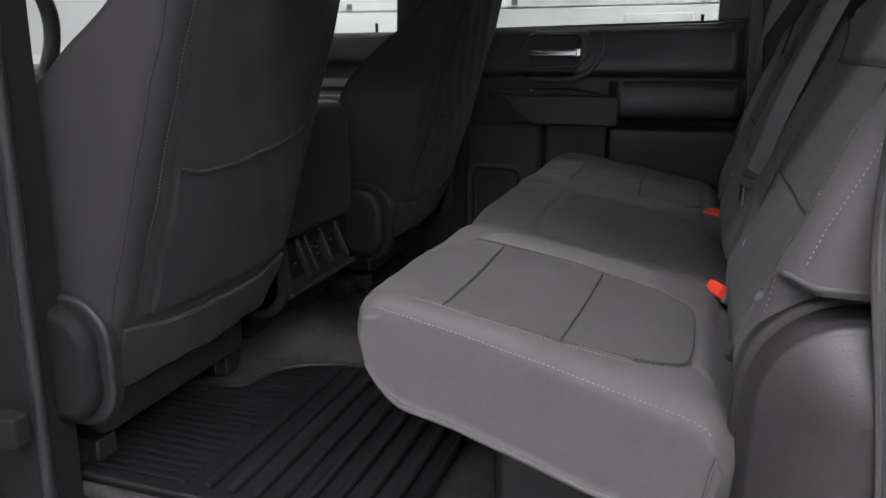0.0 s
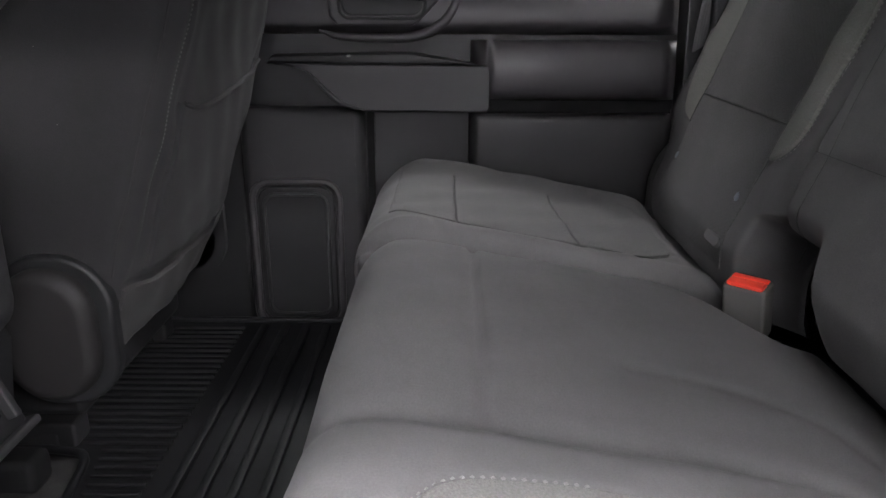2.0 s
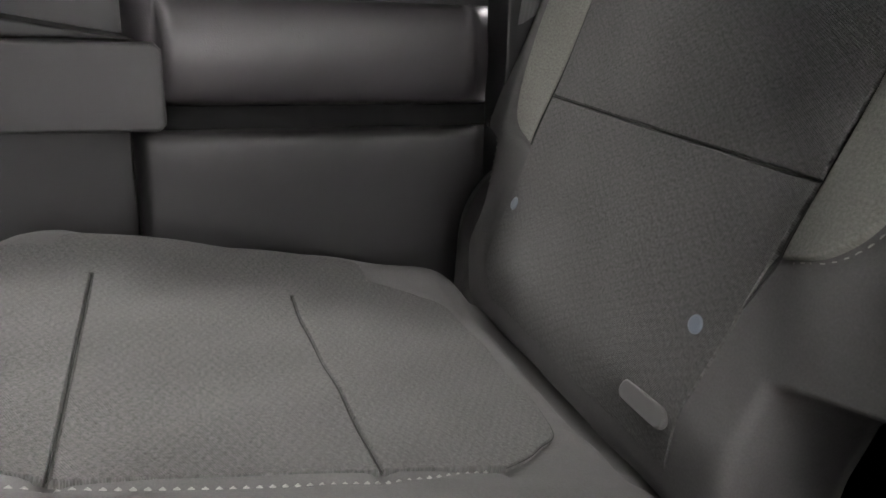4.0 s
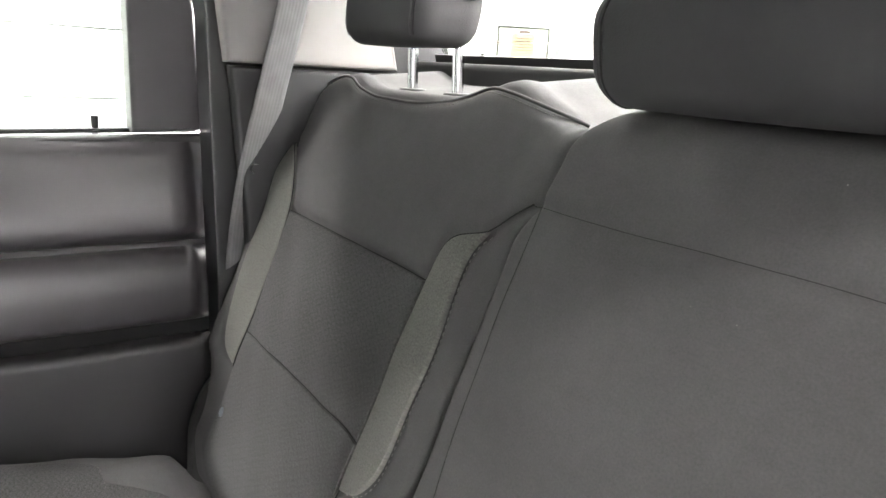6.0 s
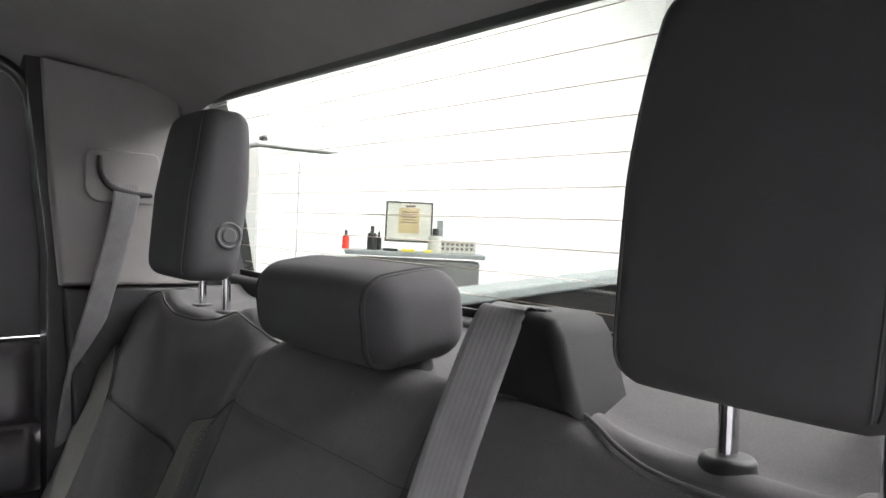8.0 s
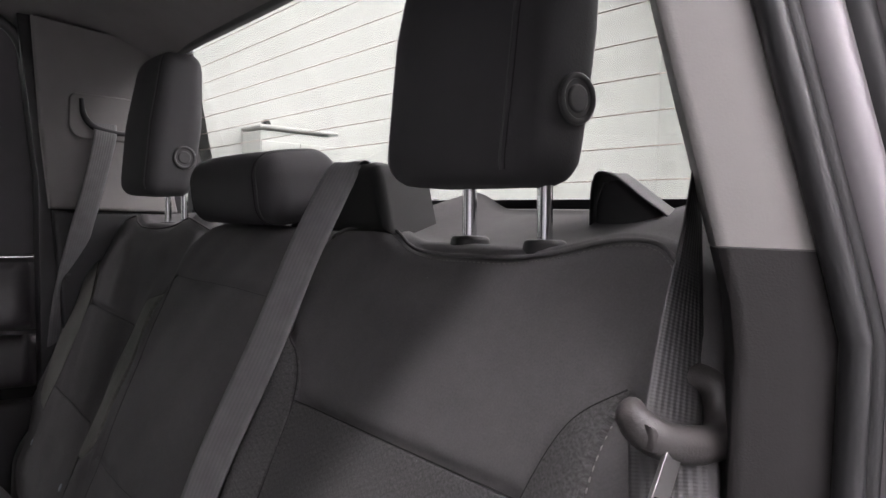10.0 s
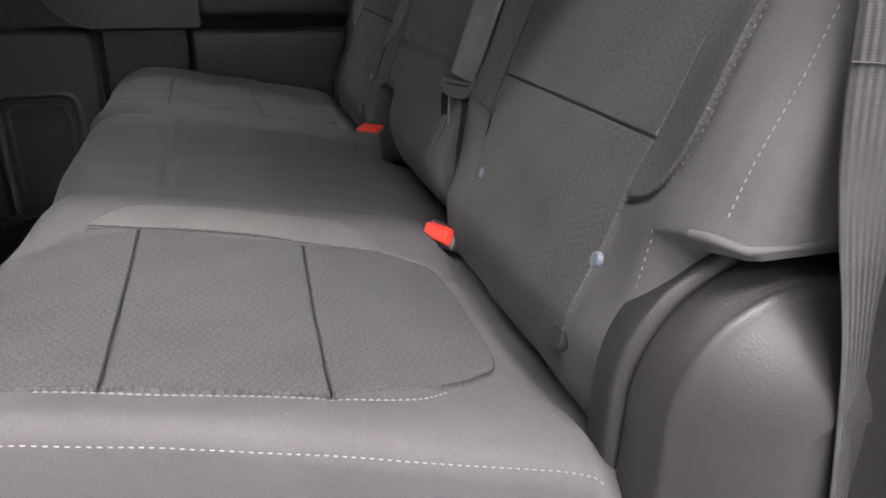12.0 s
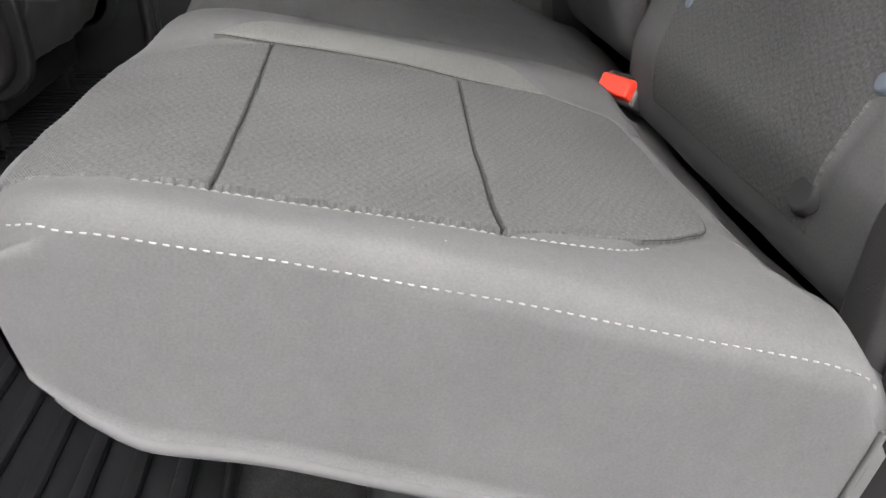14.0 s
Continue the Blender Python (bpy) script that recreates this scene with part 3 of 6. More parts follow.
part("rear_wall", rbox((0.05, 1.52, 0.93), (0.375, MID, 0.395), 0.01), BLACK, cab, "black carpeted rear bulkhead")
part("rear_shelf", rbox((0.16, 1.46, 0.02), (0.31, MID, 0.78), 0.006), BLACK, cab)

# rear window with its heater wires
G0, G1 = Vector((0.385, 0, 0.862)), Vector((0.292, 0, 1.2))
GB = (G1 - G0).normalized()
GN = Vector((GB.z, 0, -GB.x))
axes = (G0, (0, 1, 0), GB, GN)
rear = thing("rear_window", (0.34, MID, 0.862), "tinted rear window with thin horizontal heater wires", "window", "", "structure")
glass = part("pane", plate(axes, rounded(0.80, 0, 2.18, 0.35, 0.03), 0.004, 0.0), TINT, rear)
glass.visible_shadow = False
part("frit_band", plate(axes, [(0.79, -0.03), (2.19, -0.03), (2.19, 0.011), (0.79, 0.011)], 0.003, 0.0, 3, -0.006), SEAL, rear, "black printed border of the glass")
for k in range(10):
    z = 0.03 + k * 0.0335
    part("heater_wire", rod(G0 + Vector((0, 0.82, 0)) + GB * z - GN * 0.003, G0 + Vector((0, 2.16, 0)) + GB * z - GN * 0.003, 0.00045, 6), WIRE, rear)

sensor = thing("wall_sensor", (2.33, 6.3, 1.62), "small dark round sensor on the workshop wall", "sensor")
part("dome", rod((2.33, 6.3, 1.62), (2.33, 6.25, 1.62), 0.032, 20, 0.022, 0.008), SEAL, sensor)
part("base_ring", rod((2.33, 6.3, 1.62), (2.33, 6.288, 1.62), 0.04, 20, 0.038), GREY, sensor)

# rear quarter pillars: the far one behind its closed door, the near one at the open doorway
def belt_guide(th, f, s, x, z, y):
    gx = ((x, f(y), z), (1, 0, 0), (0, 0, 1), (0, s, 0))
    g = part("belt_guide", plate(gx, rounded(-0.065, -0.047, 0.063, 0.047, (0.03, 0.015, 0.015, 0.015)), 0.006, 0.004), PILLAR, th, "pale grey belt guide plate")
    slot = smooth_path([(-0.042, 0.036), (-0.036, 0.0), (-0.014, -0.022), (0.02, -0.029), (0.05, -0.03)], 18)
    pts = [Vector((x + u, f(y + 0.006), z + v)) for u, v in slot]
    tube("slot", pts, lambda t: 0.0045 + 0.003 * math.sin(math.pi * t), BLACK, g, 8, "black curved belt slot")


def far_pillar():
    f = other
    th = thing("rear_pillar_trim", (0.17, f(0.79), 0.0), "rear pillar trim, pale grey above and black below the belt line", "pillar trim", "rear pillar trims")
    ax = ((0, f(0.775), 0), (1, 0, 0), (0, 0, 1), (0, -1, 0))
    part("upper_trim", plate(ax, [(0.05, 0.842), (0.31, 0.842), (0.285, 0.95), (0.238, 1.21), (0.01, 1.23), (0.03, 1.0)], 0.022, 0.008), PILLAR, th, "pale grey plastic upper trim")
    part("lower_trim", plate(ax, [(0.095, 0.02), (0.36, 0.02), (0.36, 0.838), (0.055, 0.838), (0.088, 0.5)], 0.018, 0.008), BLACK, th, "black plastic lower trim")
    part("pillar_shell", plate(ax, [(0.06, -0.05), (0.42, -0.05), (0.42, 0.86), (0.33, 1.28), (-0.02, 1.28), (0.03, 0.9)], 0.055, 0.004, 2, -0.06), SEAL, th, "black pillar shell")
    line = smooth_path([(0.075, f(0.735), 0.0), (0.08, f(0.735), 0.5), (0.055, f(0.735), 0.83), (0.025, f(0.74), 1.05), (-0.01, f(0.75), 1.19), (-0.10, f(0.76), 1.235)], 40)
    tube("door_seal", line, 0.012, SEAL, th, 10, "black rubber door seal")
    belt_guide(th, f, -1, 0.145, 1.037, 0.797)


def post_line(z):
    """The near pillar's inner and outer front edge at a height: it leans inboard and forward above the belt line."""
    k = max(0.0, z - 0.79)
    return Vector((0.132 - 0.19 * k, 0.709 + 0.21 * k, z)), Vector((0.168 - 0.20 * k, 0.664 + 0.22 * k, z))


def near_pillar():
    th = thing("rear_pillar_trim", (0.2, 0.7, 0.0), "doorway pillar trim, pale grey above and black below the belt line", "pillar trim", "rear pillar trims")

    def leaf(z0, z1, n):
        v = []
        for z in np.linspace(z0, z1, n):
            a, b = post_line(z)
            row = [Vector((0.36, 0.80 + 0.1 * max(0, z - 0.8), z)), a + Vector((0.05, 0.035, 0)), a + Vector((0.008, 0.004, 0)), a + Vector((0.001, -0.001, 0)), a * 0.85 + b * 0.15, a * 0.5 + b * 0.5 + Vector((-0.002, -0.001, 0)), a * 0.1 + b * 0.9, b + Vector((0.002, 0.003, 0)), b + Vector((0.012, 0.012, 0))]
            v += row
        return grid_mesh("trim", v, n, 9)

    part("upper_trim", leaf(0.8325, 1.26, 20), PILLAR, th, "pale grey plastic upper trim", True, 0)
    part("lower_trim", leaf(0.0, 0.8315, 30), POST, th, "black plastic lower trim", True, 0)
    for k, (dx, dy, r, mat, name, label) in enumerate(((-0.002, -0.003, 0.008, SEAL, "door_seal", "glossy black doorway seal"), (0.007, -0.008, 0.007, BLACK, "channel", "black seal channel"), (0.020, -0.016, 0.0135, PAINT, "flange", "painted metal flange of the doorway"), (0.040, -0.026, 0.012, SEAL, "outer_seal", "black outer seal"), (0.066, -0.044, 0.026, PAINT, "quarter_edge", "painted body edge"))):
        line = [post_line(z)[1] + Vector((dx, dy, 0)) for z in np.linspace(-0.1, 1.18, 40)]
        line += [post_line(1.18)[1] + Vector((dx - 0.05, dy + 0.03, 0.055)), post_line(1.18)[1] + Vector((dx - 0.14, dy + 0.05, 0.075))]
        tube(name, line, r, mat, th, 12, label)


far_pillar()
near_pillar()

# near doorway: outer body side, sill, roof rail and front post
jamb = thing("door_jamb", (0.3, 0.6, 0.0), "dark painted body side and sill round the open doorway", "door jamb")
ax = ((0, 0.60, 0), (1, 0, 0), (0, 0, 1), (0, -1, 0))
part("body_side", plate(ax, [(0.25, -0.4), (0.7, -0.4), (0.7, 0.86), (0.5, 0.9), (0.34, 1.28), (0.14, 1.28), (0.21, 0.98), (0.25, 0.75)], 0.03, 0.006, 2, -0.03), BLACK, jamb, "black body side behind the doorway")
part("sill", rbox((1.25, 0.16, 0.07), (-0.44, 0.72, -0.055), 0.012), BLACK, jamb, "black ribbed sill plate")
part("roof_rail", rbox((1.35, 0.09, 0.09), (-0.55, 0.745, 1.262), 0.03), PAINT, jamb, "painted roof rail over the doorway")
post = thing("centre_pillar", (-0.99, 0.72, 0.0), "black centre pillar with rubber door seal at the doorway", "pillar")
ax = ((0, 0.70, 0), (1, 0, 0), (0, 0, 1), (0, -1, 0))
part("post_trim", plate(ax, [(-1.12, -0.1), (-0.965, -0.1), (-0.945, 0.35), (-0.925, 0.75), (-0.90, 1.27), (-1.06, 1.27), (-1.10, 0.6)], 0.07, 0.012, 3, -0.05), MATTE, post)
line = smooth_path([(-0.965, 0.69, -0.05), (-0.943, 0.69, 0.35), (-0.922, 0.69, 0.75), (-0.90, 0.69, 1.25)], 24)
tube("post_seal", line, 0.010, SEAL, post, 10, "black rubber seal on the pillar edge")
part("lower_hinge", rbox((0.05, 0.03, 0.05), (-0.975, 0.655, 0.15), 0.006), MATTE, post)
post2 = thing("centre_pillar", (-0.9, other(0.70), 0.0), "black centre pillar between the far windows", "pillar")
ax = ((0, other(0.66), 0), (1, 0, 0), (0, 0, 1), (0, -1, 0))
part("post_trim", plate(ax, [(-1.04, -0.1), (-0.80, -0.1), (-0.79, 0.75), (-0.77, 1.27), (-1.02, 1.27), (-1.04, 0.72)], 0.05, 0.012, 3, -0.02), BLACK, post2)

# front of the cab: windscreen, dashboard, far front door
front = thing("dashboard", (-1.95, MID, 0.0), "black dashboard under the windscreen", "dashboard")
part("panel", rbox((0.45, 1.5, 0.42), (-1.95, MID, 0.42), 0.06), BLACK, front)
part("centre_stack", rbox((0.16, 0.36, 0.42), (-1.72, MID, 0.36), 0.03), BLACK, front)
part("firewall", rbox((0.05, 1.6, 0.75), (-2.15, MID, 0.25), 0.01), BLACK, front)
screen = thing("windscreen", (-1.9, MID, 0.62), "clear slanted windscreen in front of the dashboard", "windscreen")
pane = part("pane", plate(((-2.05, 0, 0.66), (0, 1, 0), Vector((0.72, 0, 0.6)).normalized(), Vector((-0.6, 0, 0.72)).normalized()), rounded(0.80, 0, 2.18, 0.98, 0.05), 0.005, 0.0), GLASS, screen)
pane.visible_shadow = False
for yy in (0.76, 2.22):
    tube("post", [Vector((-2.1, yy, 0.6)), Vector((-1.7, yy, 0.95)), Vector((-1.3, yy, 1.27))], 0.035, BLACK, screen, 10)


def steering_wheel():
    th = thing("steering_wheel", (-1.34, 0.98, 0.62), "grey rimmed steering wheel with black hub", "steering wheel")
    m = Matrix.Translation((-1.34, 0.98, 0.66)) @ Matrix.Rotation(radians(-65), 4, "Y")
    ring = [m @ Vector((0.19 * math.cos(w), 0.19 * math.sin(w), 0)) for w in np.linspace(0, 2 * math.pi, 48, endpoint=False)]
    tube("rim", ring, 0.016, GREY, th, 12, "grey leather rim", True)
    part("hub", rbox((0.16, 0.16, 0.05), (0, 0, 0), 0.02, 3, None), BLACK, th).matrix_basis = m
    for w in (0.0, 2.3, 4.0):
        part("spoke", rod(m @ Vector((0.05 * math.cos(w), 0.05 * math.sin(w), 0)), m @ Vector((0.185 * math.cos(w), 0.185 * math.sin(w), 0)), 0.014), STEEL, th)
    part("column", rod(m @ Vector((0, 0, -0.03)), m @ Vector((0, 0, -0.4)), 0.045), BLACK, th)


steering_wheel()


def front_door():
    th = thing("front_door", (-1.5, 2.34, 0.0), "black far front door panel below a clear window", "door")
    part("panel", rbox((1.12, 0.07, 0.78), (-1.58, 2.36, 0.33), 0.02), TRIM, th)
    part("sill_roll", rbox((1.12, 0.05, 0.10), (-1.58, 2.31, 0.67), 0.022), SOFT, th)
    part("arm_rest", rbox((0.75, 0.08, 0.05), (-1.45, 2.29, 0.50), 0.018), SOFT, th)
    part("trim_strip", rbox((0.7, 0.012, 0.03), (-1.45, 2.318, 0.555), 0.005), GREY, th, "grey trim strip")
    p = part("window_pane", rbox((1.1, 0.004, 0.5), (-1.58, 2.385, 0.97), 0.0), GLASS, th)
    p.visible_shadow = False
    part("lock_knob", rod((-1.13, 2.34, 0.72), (-1.13, 2.34, 0.75), 0.005), BLACK, th)
    part("window_post", rbox((0.03, 0.03, 0.55), (-1.04, 2.375, 0.98), 0.006), SEAL, th)


front_door()


def driver_door_blocker():
    # Out of view; added to keep low light off the driver seat.
    th = thing("driver_door_blocker", (-1.55, 0.66, 0.0), "unseen closed driver door with a clear window, added to shade the driver's side", "door")
    part("panel", rbox((1.1, 0.07, 0.80), (-1.60, 0.66, 0.32), 0.02), BLACK, th)
    p = part("window_pane", rbox((1.05, 0.004, 0.5), (-1.60, 0.655, 0.97), 0.0), GLASS, th)
    p.visible_shadow = False


driver_door_blocker()


# far rear door
def rear_door():
    th = thing("rear_door", (-0.4, 2.34, 0.0), "closed black rear door with chrome handle, armrest and map pocket", "door")
    A = ((0, 2.325, 0), (1, 0, 0), (0, 0, 1), (0, -1, 0))
    part("panel", plate(A, [(-0.80, -0.03), (0.075, -0.03), (0.082, 0.45), (0.055, 0.735), (-0.80, 0.72)], 0.02, 0.012), TRIM, th, "black grained door panel")
    # upper roll below the glass
    swell("belt_roll", A, -0.80, 0.058, [(0.577, 0.015), (0.579, 0.030), (0.586, 0.043), (0.598, 0.055), (0.62, 0.055), (0.65, 0.047), (0.68, 0.038), (0.71, 0.030), (0.729, 0.015)], SOFT, th, "soft padded belt roll under the window", 0.03)
    # armrest with its pull, and the fabric pad behind
    arm = [tuple(q) for q in smooth_path([(-0.73, 0.526), (-0.68, 0.521), (-0.645, 0.505), (-0.61, 0.470), (-0.58, 0.447), (-0.545, 0.438)], 16)] + [(-0.315, 0.437), (-0.308, 0.444), (-0.308, 0.516), (-0.315, 0.523)]
    part("arm_rest", plate(A, arm, 0.085, 0.0045, 4), TRIM, th, "black grab armrest")
    part("arm_rest_top", plate(A, [(-0.73, 0.526), (-0.33, 0.524), (-0.46, 0.545), (-0.72, 0.54)], 0.07, 0.005), BLACK, th)
    part("screw", rod((-0.574, 2.25, 0.538), (-0.574, 2.25, 0.542), 0.004, 8), STEEL, th)
    swell("elbow_pad", A, -0.345, 0.062, [(0.455, 0.015), (0.457, 0.042), (0.466, 0.060), (0.485, 0.069), (0.515, 0.071), (0.54, 0.066), (0.556, 0.057), (0.566, 0.040), (0.568, 0.015)], SOFT, th, "padded vinyl elbow rest", 0.035)
    # Black sheet stands in for the shade under the elbow pad.
    part("pad_gap_shade", plate(A, [(-0.34, 0.420), (0.064, 0.420), (0.064, 0.47), (-0.34, 0.47)], 0.022, 0.001), MATTE, th)
    # map pocket
    swell("map_pocket", A, -0.345, 0.07, [(0.02, 0.015), (0.025, 0.04), (0.06, 0.052), (0.2, 0.058), (0.34, 0.056), (0.385, 0.0565), (0.408, 0.056), (0.420, 0.054), (0.4265, 0.047), (0.428, 0.036), (0.428, 0.015)], TRIM, th, "wide black map pocket")
    part("pocket_recess", plate(A, [(-0.534, 0.02), (-0.345, 0.02), (-0.345, 0.43), (-0.534, 0.43)], 0.0255, 0.003), TRIM, th)
    # Black strip puts the slot's shade into colour.
    part("panel_slot_shade", plate(A, [(-0.549, 0.02), (-0.535, 0.02), (-0.535, 0.436), (-0.549, 0.436)], 0.0215, 0.001), MATTE, th)
    rise = smooth_path([(-0.648, 2.238, 0.512), (-0.615, 2.238, 0.476), (-0.585, 2.238, 0.452), (-0.545, 2.238, 0.441)], 20)
    tube("arm_rest_ridge", rise, lambda t: 0.0012 + 0.004 * math.sin(math.pi * t), TRIM, th, 8)
    part("lower_front", plate(A, rounded(-0.80, -0.04, -0.551, 0.44, (0.05, 0.02, 0.02, 0.02)), 0.05, 0.02, 4), TRIM, th)
    # loudspeaker frame
    ring = [Vector((u, 2.272, v)) for u, v in rounded(-0.782, -0.018, -0.606, 0.293, 0.035)]
    tube("speaker_frame", ring, 0.007, SOFT, th, 8, "raised speaker frame", True)
    part("speaker_grille", plate(A, rounded(-0.772, -0.008, -0.616, 0.283, 0.03), 0.054, 0.004), BLACK, th, "dark speaker grille")
    ring = [Vector((u, 2.268, v)) for u, v in rounded(-0.758, 0.008, -0.630, 0.268, 0.025)]
    tube("grille_rim", ring, 0.004, VINYL, th, 8, "", True)
    # handle
    scoop = smooth_path([(-0.63, 2.268, 0.585), (-0.58, 2.266, 0.574), (-0.46, 2.266, 0.574), (-0.40, 2.266, 0.598), (-0.370, 2.27, 0.645), (-0.362, 2.28, 0.70)], 40)
    tube("handle_scoop", scoop, lambda t: 0.0015 + 0.008 * math.sin(math.pi * t) ** 0.7, SOFT, th, 10)
    bez = [(-0.612, 0.655), (-0.59, 0.702), (-0.565, 0.716), (-0.418, 0.716), (-0.405, 0.70), (-0.405, 0.64), (-0.44, 0.602), (-0.455, 0.593), (-0.595, 0.593), (-0.61, 0.61)]
    hd = part("handle_bezel", plate(A, bez, 0.062, 0.008, 4), SOFT, th, "black handle surround")
    part("handle_cup", plate(A, rounded(-0.585, 0.612, -0.435, 0.70, 0.02), 0.064, 0.003), BLACK, hd, "recessed black cup")
    rim = [Vector((u * 1.0, 2.261, v)) for u, v in rounded(-0.59, 0.607, -0.43, 0.705, 0.022)]
    tube("cup_rim", rim, 0.0035, VINYL, hd, 8, "", True)
    part("lever", rbox((0.145, 0.016, 0.022), (-0.507, 2.248, 0.650), 0.007, 4), CHROME, hd, "chrome pull lever")
    part("lever_root", rbox((0.03, 0.02, 0.03), (-0.437, 2.252, 0.652), 0.007), CHROME, hd)
    # window
    w = part("window_pane", rbox((0.80, 0.004, 0.56), (-0.44, 2.362, 1.0), 0.0), DOOR_GLASS, th, "clear side window")
    w.visible_shadow = False
    part("glass_run", plate(A, [(-0.80, 0.72), (0.05, 0.735), (0.05, 0.742), (-0.80, 0.728)], 0.02, 0.003, 2, -0.03), SEAL, w)
    A2 = ((0, 2.355, 0), (1, 0, 0), (0, 0, 1), (0, -1, 0))
    # Paler plastic than the frame top: window light put into the upright's colour.
    part("window_frame", plate(A2, [(-0.046, 0.735), (0.055, 0.74), (0.03, 1.08), (-0.01, 1.29), (-0.16, 1.29), (-0.09, 1.235), (-0.058, 1.17), (-0.05, 1.07)], 0.045, 0.008), SOFT, th, "black window frame upright")
    part("frame_top", rbox((0.8, 0.05, 0.06), (-0.48, 2.345, 1.265), 0.02), TRIM, th)
    part("lock_knob", rod((-0.09, 2.342, 0.728), (-0.09, 2.342, 0.757), 0.0045, 10, 0.0055), BLACK, th, "black lock pull")
    line = smooth_path([(0.085, 2.285, 0.0), (0.09, 2.285, 0.45), (0.07, 2.285, 0.74), (0.045, 2.285, 1.0), (0.01, 2.28, 1.19)], 24)
    tube("edge_seal", line, 0.009, SEAL, th, 8)


rear_door()

# ---- floor covering ----
fl = part("cab_carpet", rbox((1.9, 1.48, 0.02), (-0.85, MID, -0.012), 0.006), CARPET)
tagged(fl, "dark grey cab carpet under the seats", "carpet", "", "structure")


def hump():
    xs, ys = np.linspace(-1.7, 0.0, 60), np.linspace(1.22, 1.76, 40)
    v = []
    for x in xs:
        for y in ys:
            v.append((x, y, -0.004 + 0.045 * math.exp(-(((y - 1.42) / 0.11) ** 4)) + 0.003 * noise.noise((x * 9, y * 9, 0))))
    ob = part("carpet_tunnel", grid_mesh("carpet_tunnel", v, 60, 40), CARPET, None, "", True, 0)
    tagged(ob, "low carpeted floor tunnel between the rubber mats", "carpet", "", "structure")


hump()


def floor_mat(outer, inner, step):
    """A deep rubber mat: cross ribs ahead, long ribs behind, a raised rim cut back in a curve beside the tunnel."""
    s = 1 if inner > outer else -1
    th = thing("floor_mat", (-0.75, (outer + inner) / 2, 0.0), "black ribbed rubber floor mat on the carpet", "floor mat", "rubber mats")
    curve = smooth_path([(-0.70, inner), (-0.775, inner - s * 0.012), (-0.84, inner - s * 0.04), (-0.885, inner - s * 0.085), (-0.905, inner - s * step * 0.9), (-0.95, inner - s * step), (-1.02, inner - s * (step + 0.005))], 26)
    poly = [tuple(q) for q in curve] + [(-1.09, inner - s * (step + 0.02)), (-1.10, outer + s * 0.05), (-1.06, outer), (-0.45, outer), (-0.42, outer + s * 0.03), (-0.42, inner - s * 0.03), (-0.45, inner)]
    part("base", plate(((0, 0, 0), (1, 0, 0), (0, 1, 0), (0, 0, 1)), poly, 0.008, 0.0), RUBBER, th)
    rim = even([Vector((u, v, 0.012)) for u, v in poly + poly[:1]], 0.012)[:-1]
    tube("rim", rim, 0.0065, RUBBER, th, 8, "", True)
    n = int((abs(inner - outer) - 0.07) / 0.0205)
    for k in range(n):
        y = outer + s * (0.035 + k * 0.0205)
        left = abs(inner - y)
        x0, x1 = -1.07, -0.795
        if left < step + 0.02:
            x0 = float(np.interp(left, [0.0, 0.012, 0.04, 0.085, step + 0.02], [-0.70, -0.76, -0.825, -0.87, -0.895]))
        if x1 - x0 > 0.02:
            part("cross_rib", rbox((x1 - x0, 0.009, 0.007), ((x0 + x1) / 2, y, 0.0105), 0.0025, 2), RUBBER, th)
    for k in range(8):
        part("long_rib", rbox((0.016, abs(inner - outer) - 0.06, 0.012), (-0.755 + k * 0.042, (outer + inner) / 2, 0.013), 0.005, 2), RUBBER, th)


floor_mat(0.765, 1.285, 0.175)
floor_mat(2.225, 1.545, 0.21)

# ---- rear seats ----
CO, CB, CN = (0.02, 0, 0.262), (-0.983, 0, 0.185), (0.185, 0, 0.983)
BO, BB, BN = (-0.036, 0, 0.26), (0.371, 0, 0.928), (-0.928, 0, 0.371)


def xb(x):
    return (0.02 - x) / 0.983


def zb(z):
    return (z - 0.26) / 0.928


def step01(x, a, b):
    t = np.clip((x - a) / (b - a), 0, 1)
    return t * t * (3 - 2 * t)


def creases(a, b, k=1.0):
    """Slow waviness of stuffed cloth."""
    return k * (0.0016 * np.sin(a * 31 + 2 * np.sin(b * 17)) * np.sin(b * 27 + 1.3) + 0.0010 * np.sin(a * 71 + b * 43))


NOSE, DEEP = 0.10, 0.143


def cushion_tuck(p, q, d):
    """The front face rolls back under the cushion."""
    if q < 0.999 or p < 0.001 or p > 0.999:
        return 0.0, 0.0
    k = min(1.0, max(0.0, (0.032 + 0.776 * d - (DEEP - NOSE)) / NOSE))
    return 0.0, -NOSE * (1 - math.sqrt(max(0.0, 1 - k * k)))


def front_lift(p, q):
    """How deep the sides reach: their lower edge rises in a quarter round to the front."""
    if 0.001 < p < 0.999:
        return 1.0
    k = min(1.0, max(0.0, 1 - (1 - q) * 0.54 / NOSE))
    return 1.0 - NOSE / DEEP * (1 - math.sqrt(max(0.0, 1 - k * k)))


